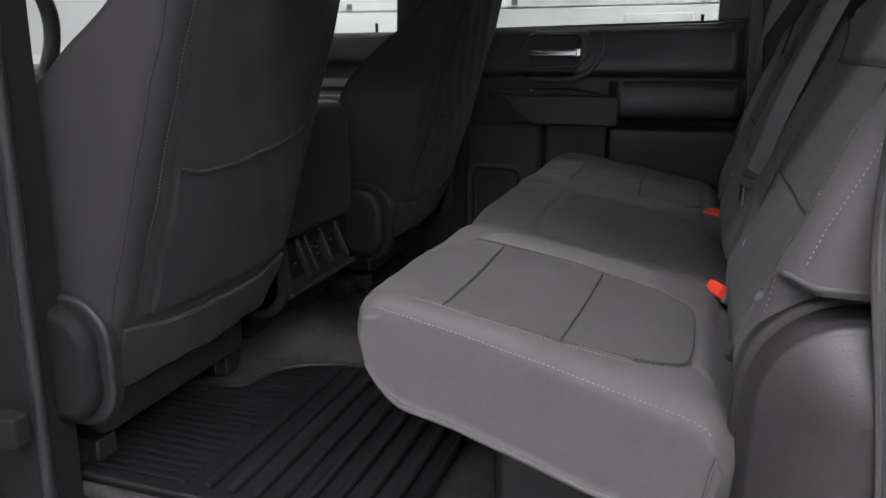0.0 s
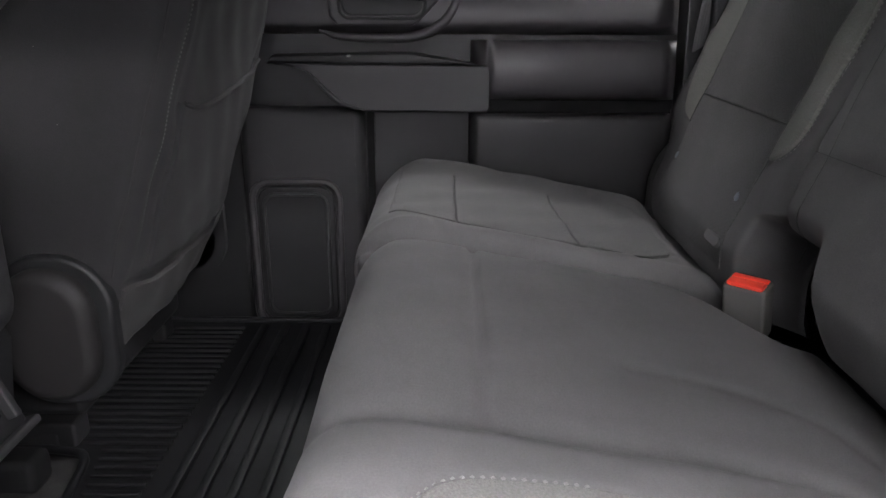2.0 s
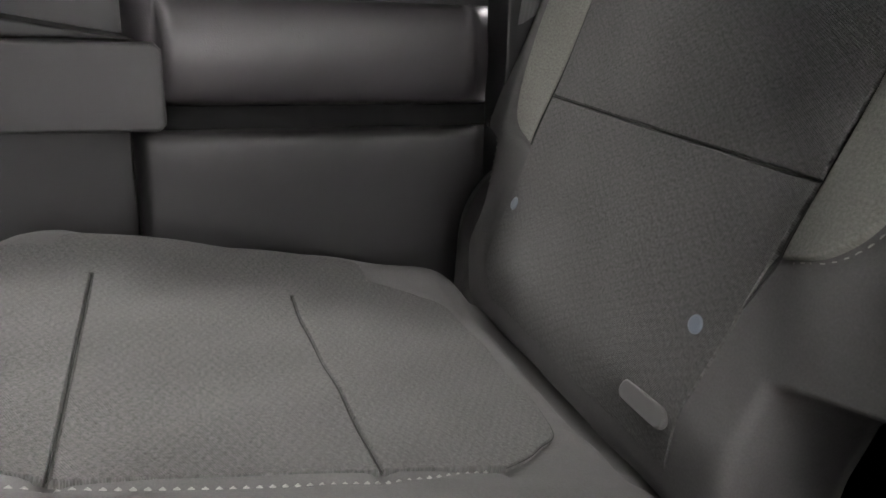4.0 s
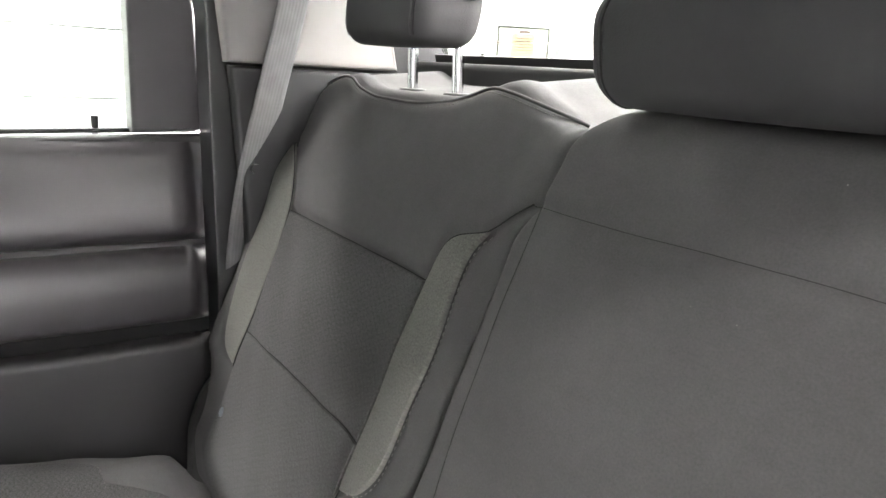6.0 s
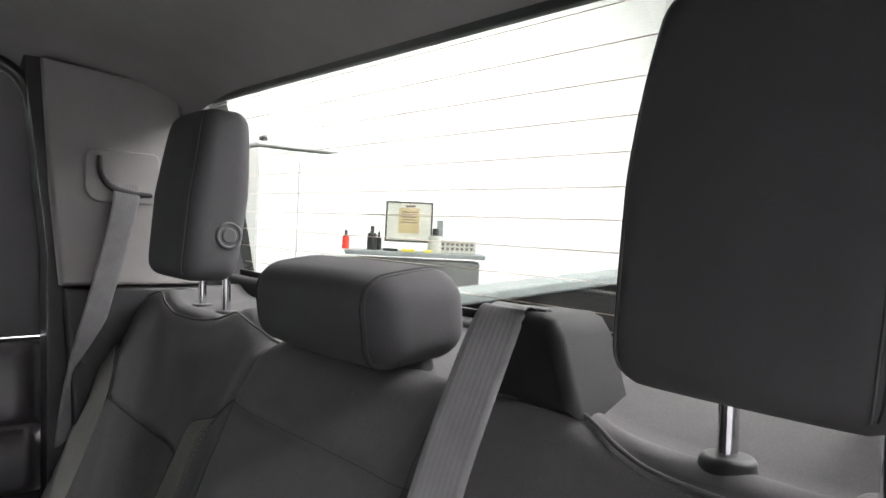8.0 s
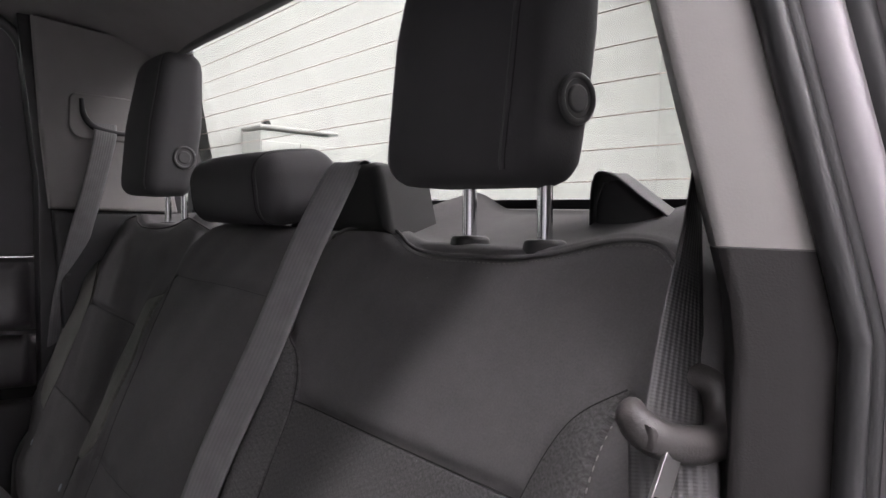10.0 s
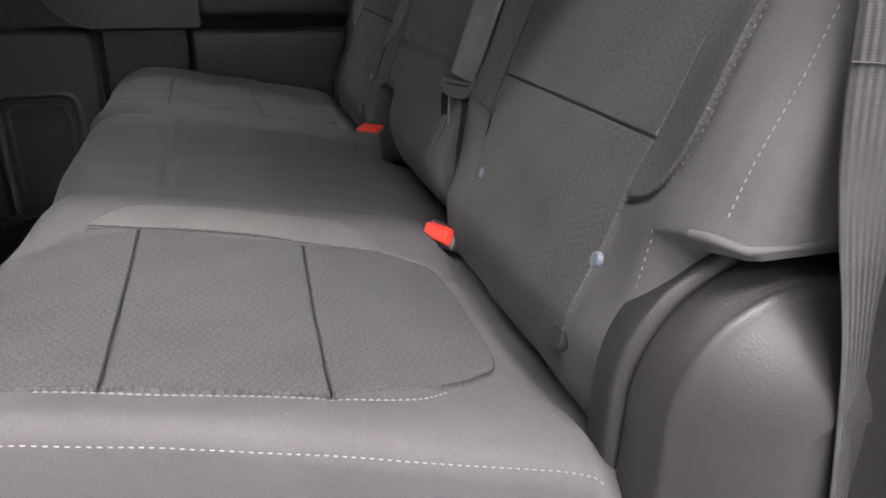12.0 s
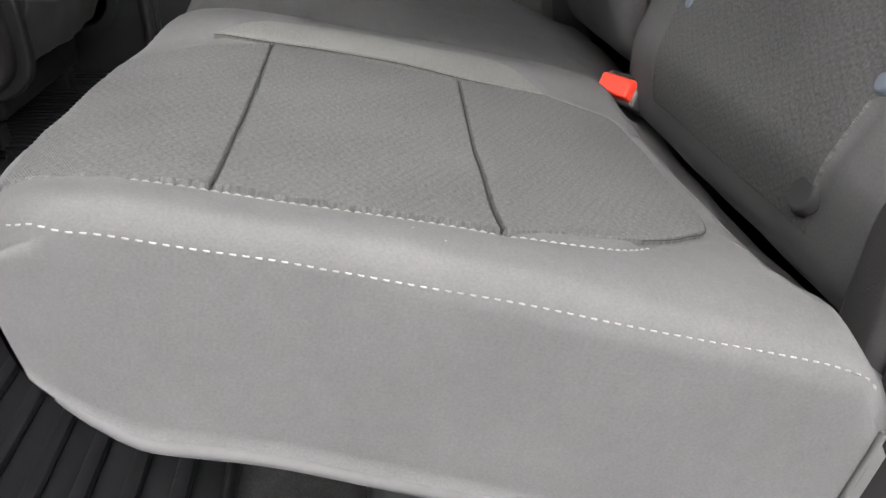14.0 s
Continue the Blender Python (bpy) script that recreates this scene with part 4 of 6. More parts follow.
def seat_lines(f):
    """Sewing lines of an outer seat's cushion, on (across, forward)."""
    return {
        "bolster": smooth_path([(f(0.845), 0.445), (f(0.841), 0.316), (f(0.836), 0.227), (f(0.837), 0.175), (f(0.855), 0.142)], 40),
        "arc": smooth_path([(f(1.172), 0.455), (f(1.213), 0.43), (f(1.236), 0.395), (f(1.245), 0.31), (f(1.240), 0.215), (f(1.222), 0.165), (f(1.185), 0.145), (f(1.158), 0.136)], 60),
        "low": smooth_path([(f(1.172), 0.455), (f(1.180), 0.30), (f(1.158), 0.136)], 30),
        "rear": smooth_path([(f(0.860), 0.145), (f(0.876), 0.108), (f(0.918), 0.077), (f(1.095), 0.075), (f(1.138), 0.105), (f(1.160), 0.140)], 40),
    }


def outer_cushion_dress(pad, cushion, f, strip):
    """Panels and stitching of an outer seat's cushion."""
    L = seat_lines(f)
    pad.patch("quilted_panel", QUILT, cushion, [(f(0.846), 0.4055), (f(1.172), 0.4035)], [(f(0.838), 0.512), (f(0.95), 0.527), (f(1.10), 0.521)], label="ribbed seat cloth panel")
    pad.patch("quilted_panel", QUILT, cushion, [(f(0.8385), 0.2417), (f(1.164), 0.2267)], [(f(0.8465), 0.4037), (f(1.174), 0.4017)], label="ribbed seat cloth panel")
    pad.patch("quilted_panel", QUILT, cushion, L["rear"], [(f(0.8385), 0.2403), (f(1.163), 0.2252)], label="ribbed seat cloth panel")
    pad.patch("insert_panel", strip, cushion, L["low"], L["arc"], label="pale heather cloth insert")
    side = f(1.0) - f(0.0)
    off = np.array((side * 0.0042, 0.0))
    pad.stitches("stitching", L["bolster"] - off, cushion, THREAD, 0.0009, 0.0044, 0.0014, 0.0009, label="pale thread stitching")
    pad.stitches("stitching", L["arc"][:26] + off, cushion, DARK_THREAD, 0.0014)
    pad.stitches("stitching", L["arc"][-14:] + off, cushion, THREAD, 0.0014)
    for line in ([(f(0.847), 0.4045), (f(1.173), 0.4025)], [(f(0.838), 0.241), (f(1.164), 0.226)], L["rear"], L["low"]):
        pad.cord("seam", line, 0.00045, SEAM_SHADE, cushion, 0.0, 0.004)


FRONT_IN = 0.022


def bench():
    th = thing("rear_bench_seat", (-0.25, 1.2, 0.0), "grey cloth rear bench with pale stitching, two places wide", "car seat", "rear seats")
    f = lambda y: y
    L = seat_lines(f)

    def near_edge(b):
        return 0.736 + 0.053 * step01(np.asarray(b, dtype=float), -0.05, 0.45)

    def right(b):
        return 1.735 - 0.125 * (1 - step01(np.asarray(b, dtype=float), 0.03, 0.16))

    def high(a):
        a = np.asarray(a, dtype=float)
        return 0.538 - FRONT_IN * step01(a, 1.02, 1.26) - 0.042 * np.clip((0.90 - a) / 0.125, 0, 1) ** 2 - 0.02 * np.clip((a - 1.62) / 0.12, 0, 1) ** 2

    def relief(a, b):
        r = 0.012 * bell(a, 0.80, 0.045) + 0.008 * bell(a, 1.235, 0.05) - 0.004 * bell(a, 1.01, 0.11)
        r = r + 0.014 * step01(a, 1.315, 1.40) * (1 - 0.6 * step01(a, 1.66, 1.75))
        r = r - 0.012 * (1 - step01(b, 0.0, 0.09)) - 0.022 * (1 - step01(b, 0.015, 0.06)) * (1 - step01(a, 1.24, 1.30)) - 0.018 * step01(b, 0.44, 0.55)
        return r + creases(a, b, 0.45)

    seams = [(L["bolster"], 0.003, 0.0055), (L["arc"], 0.003, 0.005), (L["low"], 0.003, 0.005), (L["rear"], 0.005, 0.0055),
             ([(0.85, 0.4045), (1.173, 0.4025)], 0.005, 0.0055), ([(0.838, 0.241), (1.164, 0.226)], 0.005, 0.0055),
             (smooth_path([(1.30, 0.52), (1.318, 0.46), (1.322, 0.30), (1.315, 0.12), (1.24, 0.01)], 30), 0.008, 0.012),
             ([(1.33, 0.385), (1.735, 0.383)], 0.007, 0.005),
             (smooth_path([(1.36, 0.04), (1.42, 0.13), (1.435, 0.24)], 12), 0.003, 0.01),
             ([(0.918, 0.077), (0.88, 0.05), (0.80, 0.06)], 0.005, 0.005), ([(1.095, 0.075), (1.13, 0.03), (1.2, 0.03)], 0.005, 0.005),
             ([(1.172, 0.455), (1.10, 0.505)], 0.003, 0.006)]
    pad = Pad(CO, (0, 1, 0), CB, CN, near_edge, right, lambda a: -0.03 + 0.056 * (1 - step01(np.asarray(a, dtype=float), 0.765, 0.845)), high, relief, (0.018, 0.03, 0.03, 0.032), seams)
    cushion = pad.build("cushion", CLOTH, th, 0.143, cushion_tuck, 0.0055, "stuffed grey cloth seat cushion", front_lift)
    outer_cushion_dress(pad, cushion, f, INSERT_DIM)
    edge = [(float(near_edge(b)) + 0.0052 - 0.0048 * min(1.0, max(0.0, (b - 0.04) / 0.30)), b) for b in np.linspace(0.49, 0.045, 90)]
    edge = [(a + 12.0 * max(0.0, b - 0.462) ** 2, b) for a, b in edge]
    pad.stitches("edge_stitching", edge, cushion, THREAD, 0.0011, 0.0034, 0.0027, 0.0009, "row of pale thread stitches along the edge")
    # lower welt of the side
    pts = []
    for p, q in [(0.0, q) for q in np.concatenate([np.linspace(0.06, 0.8, 50), 1 - 0.2 * np.cos(np.linspace(0, math.pi / 2, 24))[1:]])]:
        t = pad.l0 + p * (pad.r0 - pad.l0)
        b = pad.low(t) + q * (pad.high(t) - pad.low(t))
        a = pad.left(b) + p * (pad.right(b) - pad.left(b))
        pts.append(pad.at(a, b) - pad.n * (0.143 * front_lift(p, q) - float(pad.drop(a, b))) + pad.b * cushion_tuck(p, q, 0.143)[1])
    pts = [q + (pad.a * 0.006 - pad.b * 0.005) * max(0.0, (k - len(pts) + 14) / 13) for k, q in enumerate(pts)]
    tube("lower_welt", pts, 0.0045, CLOTH, cushion, 8, "sewn lower welt")
    rear = [pad.at(np.array(near_edge(0.036)), np.array(0.036)) - pad.n * d + np.array((0.0, -0.0012, 0.0)) for d in np.linspace(-0.004, 0.120, 30)]
    tube("rear_piping", rear, 0.0022, CLOTH, cushion, 8, "piped rear edge of the side panel")
    part("seat_base", rbox((0.36, 0.86, 0.10), (-0.12, 1.255, 0.10), 0.02), BLACK, th, "black seat base frame")
    part("base_leg", rbox((0.05, 0.05, 0.09), (-0.16, 0.95, 0.045), 0.008), BLACK, th)
    part("base_leg", rbox((0.05, 0.05, 0.09), (-0.16, 1.6, 0.045), 0.008), BLACK, th)
    # backrests
    outer_back(th, f, 1)
    middle_back(th)
    return th


def outer_back(th, f, s):
    """The backrest of an outer seat with its panels; f maps near places to the seat's side."""
    lo = lambda b: 0.735 + 0.054 * (1 - step01(np.asarray(b, dtype=float), zb(0.428), zb(0.446)))
    hi_far = lambda b: 1.322 - 0.090 * (1 - step01(np.asarray(b, dtype=float), zb(0.374), zb(0.400))) + 0.016 * step01(np.asarray(b, dtype=float), zb(0.70), zb(0.745))
    hi = lambda b: 1.258 - 0.012 * (1 - step01(np.asarray(b, dtype=float), zb(0.30), zb(0.42))) + 0.040 * step01(np.asarray(b, dtype=float), zb(0.68), zb(0.80)) - 0.015 * step01(np.asarray(b, dtype=float), zb(0.77), zb(0.85))

    def high(a):
        a = np.asarray(a, dtype=float)
        a = a if s > 0 else 2 * MID - a
        return zb(0.832) + 0.020 * bell(a, 0.84, 0.055) + 0.028 * bell(a, 1.185, 0.055) - 0.07 * np.clip((0.80 - a) / 0.065, 0, 1) ** 2 - 0.02 * np.clip((a - 1.24) / 0.06, 0, 1) ** 2

    def relief(a, b):
        a = a if s > 0 else 2 * MID - a
        z = 0.26 + 0.928 * b
        k = step01(z, 0.36, 0.46) * (1 - step01(z, 0.68, 0.76))
        r = k * (0.015 * bell(a, 0.795, 0.042) + (0.02 * bell(a, 1.225, 0.03) if s > 0 else 0.012 * bell(a, 1.235, 0.05) + 0.014 * step01(a, 1.25, 1.31)))
        r = r + (0.0 if s > 0 else 0.016 * step01(a, 1.26, 1.33) * step01(z, 0.68, 0.76))
        r = r + 0.006 * bell(a, 1.0, 0.16) * step01(z, 0.60, 0.72)
        r = r + 0.004 * bell(z, 0.57, 0.05) * bell(a, 1.01, 0.1) + 0.005 * bell(z, 0.43, 0.04) * bell(a, 1.01, 0.1)
        r = r - 0.03 * (1 - step01(z, 0.26, 0.34)) - 0.014 * step01(z, 0.76, 0.87)
        return r + creases(a, b, 0.8)

    left, right = (lo, hi) if s > 0 else ((lambda b: 2 * MID - hi_far(b)), (lambda b: 2 * MID - lo(b)))
    outer = smooth_path([(f(0.862), zb(0.440)), (f(0.826), zb(0.455)), (f(0.806), zb(0.50)), (f(0.798), zb(0.60)), (f(0.793), zb(0.68)), (f(0.790), zb(0.735))], 50)
    outer_in = smooth_path([(f(0.862), zb(0.440)), (f(0.860), zb(0.52)), (f(0.857), zb(0.60)), (f(0.850), zb(0.655)), (f(0.826), zb(0.705)), (f(0.790), zb(0.735))], 50)
    inner = smooth_path([(f(1.190), zb(0.440)), (f(1.222), zb(0.455)), (f(1.238), zb(0.50)), (f(1.243), zb(0.60)), (f(1.243), zb(0.675)), (f(1.225), zb(0.704))], 50)
    inner_in = smooth_path([(f(1.190), zb(0.440)), (f(1.189), zb(0.52)), (f(1.187), zb(0.60)), (f(1.190), zb(0.655)), (f(1.205), zb(0.69)), (f(1.225), zb(0.704))], 50)
    if s < 0:
        inner = smooth_path([(f(1.205), zb(0.440)), (f(1.238), zb(0.452)), (f(1.256), zb(0.485)), (f(1.262), zb(0.55)), (f(1.262), zb(0.62)), (f(1.262), zb(0.68)), (f(1.274), zb(0.708))], 50)
        inner_in = smooth_path([(f(1.205), zb(0.440)), (f(1.208), zb(0.50)), (f(1.212), zb(0.58)), (f(1.217), zb(0.65)), (f(1.232), zb(0.69)), (f(1.274), zb(0.708))], 50)
    tip = [(f(1.245), zb(0.832)), (f(1.278), zb(0.822))] if s > 0 else [(f(1.25), zb(0.828)), (f(1.31), zb(0.818))]
    brow = [(f(1.274), zb(0.708)), (f(1.30), zb(0.724)), (f(1.326), zb(0.739))] if s < 0 else [(f(1.225), zb(0.704)), (f(1.25), zb(0.714))]
    welt = smooth_path([(f(0.758), zb(0.775)), (f(0.775), zb(0.805)), (f(0.81), zb(0.834)), (f(0.85), zb(0.836)), (f(0.90), zb(0.822)), (f(0.97), zb(0.812)), (f(1.06), zb(0.812)), (f(1.11), zb(0.821)), (f(1.16), zb(0.838)), (f(1.20), zb(0.836))] + tip, 90)
    side = smooth_path([(f(0.752), zb(0.462)), (f(0.751), zb(0.56)), (f(0.750), zb(0.66)), (f(0.751), zb(0.74))], 40)
    seams = [(brow, 0.005, 0.006), (outer, 0.005, 0.006), (inner, 0.005, 0.006), (welt, 0.005, 0.006), (side, 0.003, 0.004), (outer_in, 0.004, 0.005), (inner_in, 0.004, 0.005),
             ([(f(0.855), zb(0.650)), (f(1.188 if s > 0 else 1.215), zb(0.648))], 0.008, 0.0055), ([(f(0.862), zb(0.488)), (f(1.188 if s > 0 else 1.206), zb(0.486))], 0.010, 0.006),
             (smooth_path([(f(0.862), zb(0.44)), (f(0.86), zb(0.38)), (f(0.868), zb(0.31))], 12), 0.002, 0.006),
             (smooth_path([(f(1.182), zb(0.44)), (f(1.165), zb(0.38)), (f(1.16), zb(0.31))], 12), 0.002, 0.006)]
    rolls = (0.03, 0.022) if s > 0 else (0.010, 0.03)
    pad = Pad(BO, (0, 1, 0), BB, BN, left, right, const(0.0), high, relief, (*rolls, 0.03, 0.03), seams)

    def side_back(p, d):
        return 0.4 * d if (p < 0.01 and s > 0) or (p > 0.99 and s < 0) else 0.0

    def tuck(p, q, d):
        return 0.0, side_back(p, d) if q < 0.86 else (0.80 if s > 0 else 0.52) * d * min(1.0, max(0.0, (q - 0.86) / 0.1))

    ri = (1.187, 1.187, 1.158) if s > 0 else (1.205, 1.214, 1.178)
    lower_in = smooth_path([(f(ri[0]), zb(0.44)), (f(ri[0] - 0.02), zb(0.38)), (f(ri[2]), zb(0.31))], 16)
    back = pad.build("backrest", CLOTH, th, 0.10, tuck, 0.0055, "stuffed grey cloth backrest")
    pad.patch("quilted_panel", QUILT, back, [(f(0.863), zb(0.4885)), (f(ri[0]), zb(0.4865))], [(f(0.854), zb(0.6495)), (f(ri[1]), zb(0.6475))], label="ribbed seat cloth panel")
    pad.patch("quilted_panel", QUILT, back, [(f(0.872), zb(0.29)), (f(ri[2]), zb(0.29))], [(f(0.863), zb(0.4875)), (f(ri[0]), zb(0.4855))], label="ribbed seat cloth panel")
    # Near strips take the darker panel cloth to paint heather's dark look from there.
    pad.patch("insert_panel", QUILT if s > 0 else INSERT, back, outer_in, outer, label="cloth insert strip")
    pad.patch("insert_panel", QUILT if s > 0 else INSERT, back, inner_in, inner, label="pale heather cloth insert")
    pad.stitches("stitching", outer, back, THREAD, 0.0010, label="pale thread stitching")
    pad.stitches("stitching", inner + np.array(((f(1.0) - f(0.0)) * 0.0045, 0.0)), back, THREAD, 0.0009)
    for line in ([(f(0.855), zb(0.650)), (f(1.188 if s > 0 else 1.215), zb(0.648))], [(f(0.862), zb(0.488)), (f(1.188 if s > 0 else 1.206), zb(0.486))], inner_in, outer_in, brow, lower_in):
        pad.cord("seam", line, 0.0008, SEAM_SHADE, back, 0.0002, 0.004)
    pad.stitches("stitching", side, back, THREAD, 0.0011, 0.0034, 0.0027, 0.0009, "pale thread stitching")
    pad.cord("welt", welt, 0.0019, CLOTH, back, 0.0002)
    pad.stitches("stitching", welt[4:-4] - np.array((0.0, 0.0055)), back, DARK_THREAD, 0.0008, 0.0036, 0.0020, 0.0008)
    hem = [(f(0.738), zb(0.4475)), (f(0.755), zb(0.4455)), (f(0.768), zb(0.442))]
    line = even(smooth_path(hem, 20), 0.004)
    edge = [Vector(q) for q in pad.at(line[:, 0], line[:, 1], 0.0, True)]
    side_wall = [edge[0] + Vector((k * 1.077, -0.001 if s > 0 else 0.001, 0)) for k in (0.095, 0.07, 0.05, 0.03, 0.012)]
    tube("hem", side_wall + edge, 0.0038, CLOTH, back, 8, "piped hem of the bolster")
    pad.stitches("stitching", [(f(0.804), zb(0.432)), (f(0.806), zb(0.385))], back, THREAD, 0.0009, 0.0034, 0.0027, 0.0009)
    for a, z in (((0.868, 0.386), (1.148, 0.380)) if s > 0 else ((0.880, 0.385), (1.164, 0.383))):
        c = pad.at(np.array(f(a)), np.array(zb(z)), 0.0, True)
        nn = Vector(pad.n)
        part("button", rod(Vector(c) - nn * 0.002, Vector(c) + nn * 0.0032, 0.0080, 20, 0.0062, 0.0016), BUTTON, back, "blue-grey plastic button")
    c = Vector(pad.at(np.array(f(0.879 if s > 0 else 1.15)), np.array(zb(0.312 if s > 0 else 0.320)), 0.0, True))
    if s < 0:
        part("anchor_tab", plate((c, (0, -1, 0), BB, BN), rounded(-0.026, -0.008, 0.026, 0.008, 0.0078), 0.0055, 0.002), CLOTH, back, "rounded cloth anchor tab")
    else:
        part("anchor_tab", rod(c - Vector(pad.n) * 0.004, c + Vector(pad.n) * 0.0055, 0.015, 20, 0.012, 0.0025), FRONT_CLOTH if s > 0 else CLOTH, back, "dark rounded anchor tab")
    headrest(th, f, s, pad)
    return back


def headrest(th, f, s, pad):
    """A tall outer headrest on two chromed posts, its round button on the side nearer the doorway."""
    yc = 1.004 if s > 0 else 1.968
    w, h, d = 0.192 if s > 0 else 0.186, 0.269, 0.097
    c = Vector((0.208, yc, 1.0075))
    half = (d / 2, w / 2, h / 2)

    def form(q):
        x, y, z = q.x / half[0], q.y / half[1], q.z / half[2]
        k = 1 - 0.17 * max(0, z) ** 2 - 0.03 * max(0, -z) ** 2
        kd = 1 - 0.22 * max(0, z) - 0.06 * max(0, -z)
        bulge = 0.009 * (1 - y * y) * (1 if x < 0 else 0.4)
        return c + Vector((q.x * kd + x * bulge + 0.012 * z, q.y * k, q.z))

    bm = soft_block(half, 0.028, form)
    hr = part("headrest", bm, HEAD, th, "tall matte black headrest", True, 0)
    dress_uv(hr)
    px = 0.219 if s > 0 else 0.238
    for dy in (-0.067, 0.033) if s > 0 else (-0.051, 0.051):
        part("post", rod((px, yc + dy, 0.79), (px - 0.004, yc + dy, 0.90), 0.0068, 16), CHROME, hr, "chromed post")
        part("post_sleeve", rod((px, yc + dy, 0.80), (px, yc + dy, 0.829 if s > 0 else 0.824), 0.023, 24, 0.018, 0.004), BLACK, hr, "black post sleeve")
    yb_ = yc - w / 2 * 0.985 - 0.001
    part("release_button", rod((0.219, yb_ + 0.008, 0.945), (0.219, yb_ - 0.0012, 0.945), 0.0225, 28, 0.0215, 0.0015), BUTTON_GREY, hr, "round grey fold button")
    ring = [Vector((0.219 + 0.0185 * math.cos(q), yb_ - 0.0012, 0.945 + 0.0185 * math.sin(q))) for q in np.linspace(0, 2 * math.pi, 32, endpoint=False)]
    tube("button_rim", ring, 0.0028, BUTTON_GREY, hr, 8, "", True)
    part("button_cap", rod((0.219, yb_, 0.945), (0.219, yb_ - 0.0032, 0.945), 0.0125, 24, 0.011, 0.0015), BUTTON_GREY, hr)
    # front seams
    for dy in (-1, 1):
        line = [form(soft_point((-half[0], dy * (half[1] - 0.014), half[2] * z), half, 0.0282)) for z in np.linspace(-0.98, 0.98, 40)]
        tube("seam", line, 0.0010, HEAD_THREAD, hr, 6)
        line = [form(soft_point((-half[0] * 0.99, dy * (half[1] - 0.009), half[2] * z), half, 0.0282)) for z in np.linspace(-0.98, 0.98, 40)]
        tube("seam", line, 0.0007, FRONT_CLOTH, hr, 6)


def dress_uv(ob):
    """Coordinates in metres for cloth: the two larger axes of each face."""
    me = ob.data
    lay = me.uv_layers.new(name="UVMap") if not me.uv_layers else me.uv_layers[0]
    for p in me.polygons:
        n = p.normal
        k = max(range(3), key=lambda i: abs(n[i]))
        i, j = [q for q in (1, 2, 0) if q != k][:2]
        for li in p.loop_indices:
            co = me.vertices[me.loops[li].vertex_index].co
            lay.data[li].uv = (co[i], co[j])


def middle_back(th):
    lo = lambda b: 1.272 + 0.014 * step01(np.asarray(b, dtype=float), zb(0.70), zb(0.745)) - 0.006 * step01(np.asarray(b, dtype=float), zb(0.76), zb(0.83))
    hi = lambda b: 1.6565 - 0.0165 * step01(np.asarray(b, dtype=float), zb(0.702), zb(0.745)) + 0.005 * step01(np.asarray(b, dtype=float), zb(0.76), zb(0.83))

    def high(a):
        a = np.asarray(a, dtype=float)
        return zb(0.836) - 0.03 * np.clip((1.31 - a) / 0.05, 0, 1) ** 2 - 0.03 * np.clip((a - 1.60) / 0.06, 0, 1) ** 2

    def relief(a, b):
        z = 0.26 + 0.928 * b
        r = 0.022 + 0.008 * bell(a, 1.49, 0.15) * step01(z, 0.35, 0.5)
        r = r - 0.03 * (1 - step01(z, 0.30, 0.36)) - 0.008 * step01(z, 0.735, 0.80) - 0.02 * step01(z, 0.78, 0.87)
        return r + creases(a, b, 0.9)

    cross = smooth_path([(1.655, zb(0.738)), (1.62, zb(0.737)), (1.55, zb(0.736)), (1.40, zb(0.738)), (1.288, zb(0.737))], 40)
    side1 = smooth_path([(1.632, zb(0.738)), (1.634, zb(0.66)), (1.632, zb(0.57)), (1.622, zb(0.47)), (1.62, zb(0.36))], 30)
    side2 = smooth_path([(1.292, zb(0.815)), (1.292, zb(0.76)), (1.288, zb(0.70)), (1.282, zb(0.60)), (1.281, zb(0.45)), (1.284, zb(0.35))], 40)
    low = [(1.30, zb(0.475)), (1.65, zb(0.470))]
    seams = [(cross, 0.004, 0.006), (side1, 0.001, 0.006), (side2, 0.003, 0.005), (low, 0.004, 0.005)]
    pad = Pad(BO, (0, 1, 0), BB, BN, lo, hi, lambda a: zb(0.300) + 0.092 * step01(np.asarray(a, dtype=float), 1.505, 1.56), high, relief, (0.024, 0.010, 0.03, 0.035), seams)

    def tuck(p, q, d):
        return 0.0, 0.65 * d * min(1.0, max(0.0, (q - 0.86) / 0.1))

    back = pad.build("middle_backrest", CLOTH, th, 0.11, tuck, 0.006, "stuffed grey cloth centre backrest")
    for line in (low, side1, side2, cross):
        pad.cord("seam", line, 0.0003, SEAM_SHADE, back, 0.0, 0.004)
    half = (0.062, 0.143, 0.048)
    tilt = Matrix.Translation((0.200, 1.481, 0.8795)) @ Matrix.Rotation(radians(-8), 4, "Y")

    def form(q):
        x, y, z = q.x / half[0], q.y / half[1], q.z / half[2]
        return tilt @ Vector((q.x * (1 - 0.08 * y * y) - 0.006 * (1 - y * y), q.y * (1 - 0.03 * z * z), q.z * (1 - 0.06 * max(0, z) * y * y) + 0.003 * (1 - x * x)))

    hr = part("middle_headrest", soft_block(half, 0.034, form, 19), HEAD, th, "low black centre headrest", True, 0)
    for dy in (-1, 1):
        for off, rr, mat in ((0.030, 0.0011, FRONT_CLOTH), (0.024, 0.0008, HEAD_THREAD)):
            ring = [form(soft_point((u, dy * (half[1] - off), v), half, 0.0343)) for u, v in even([(-half[0], -half[2]), (half[0], -half[2]), (half[0], half[2]), (-half[0], half[2]), (-half[0], -half[2])], 0.006)[:-1]]
            tube("end_seam", ring, rr, mat, hr, 6, "", True)
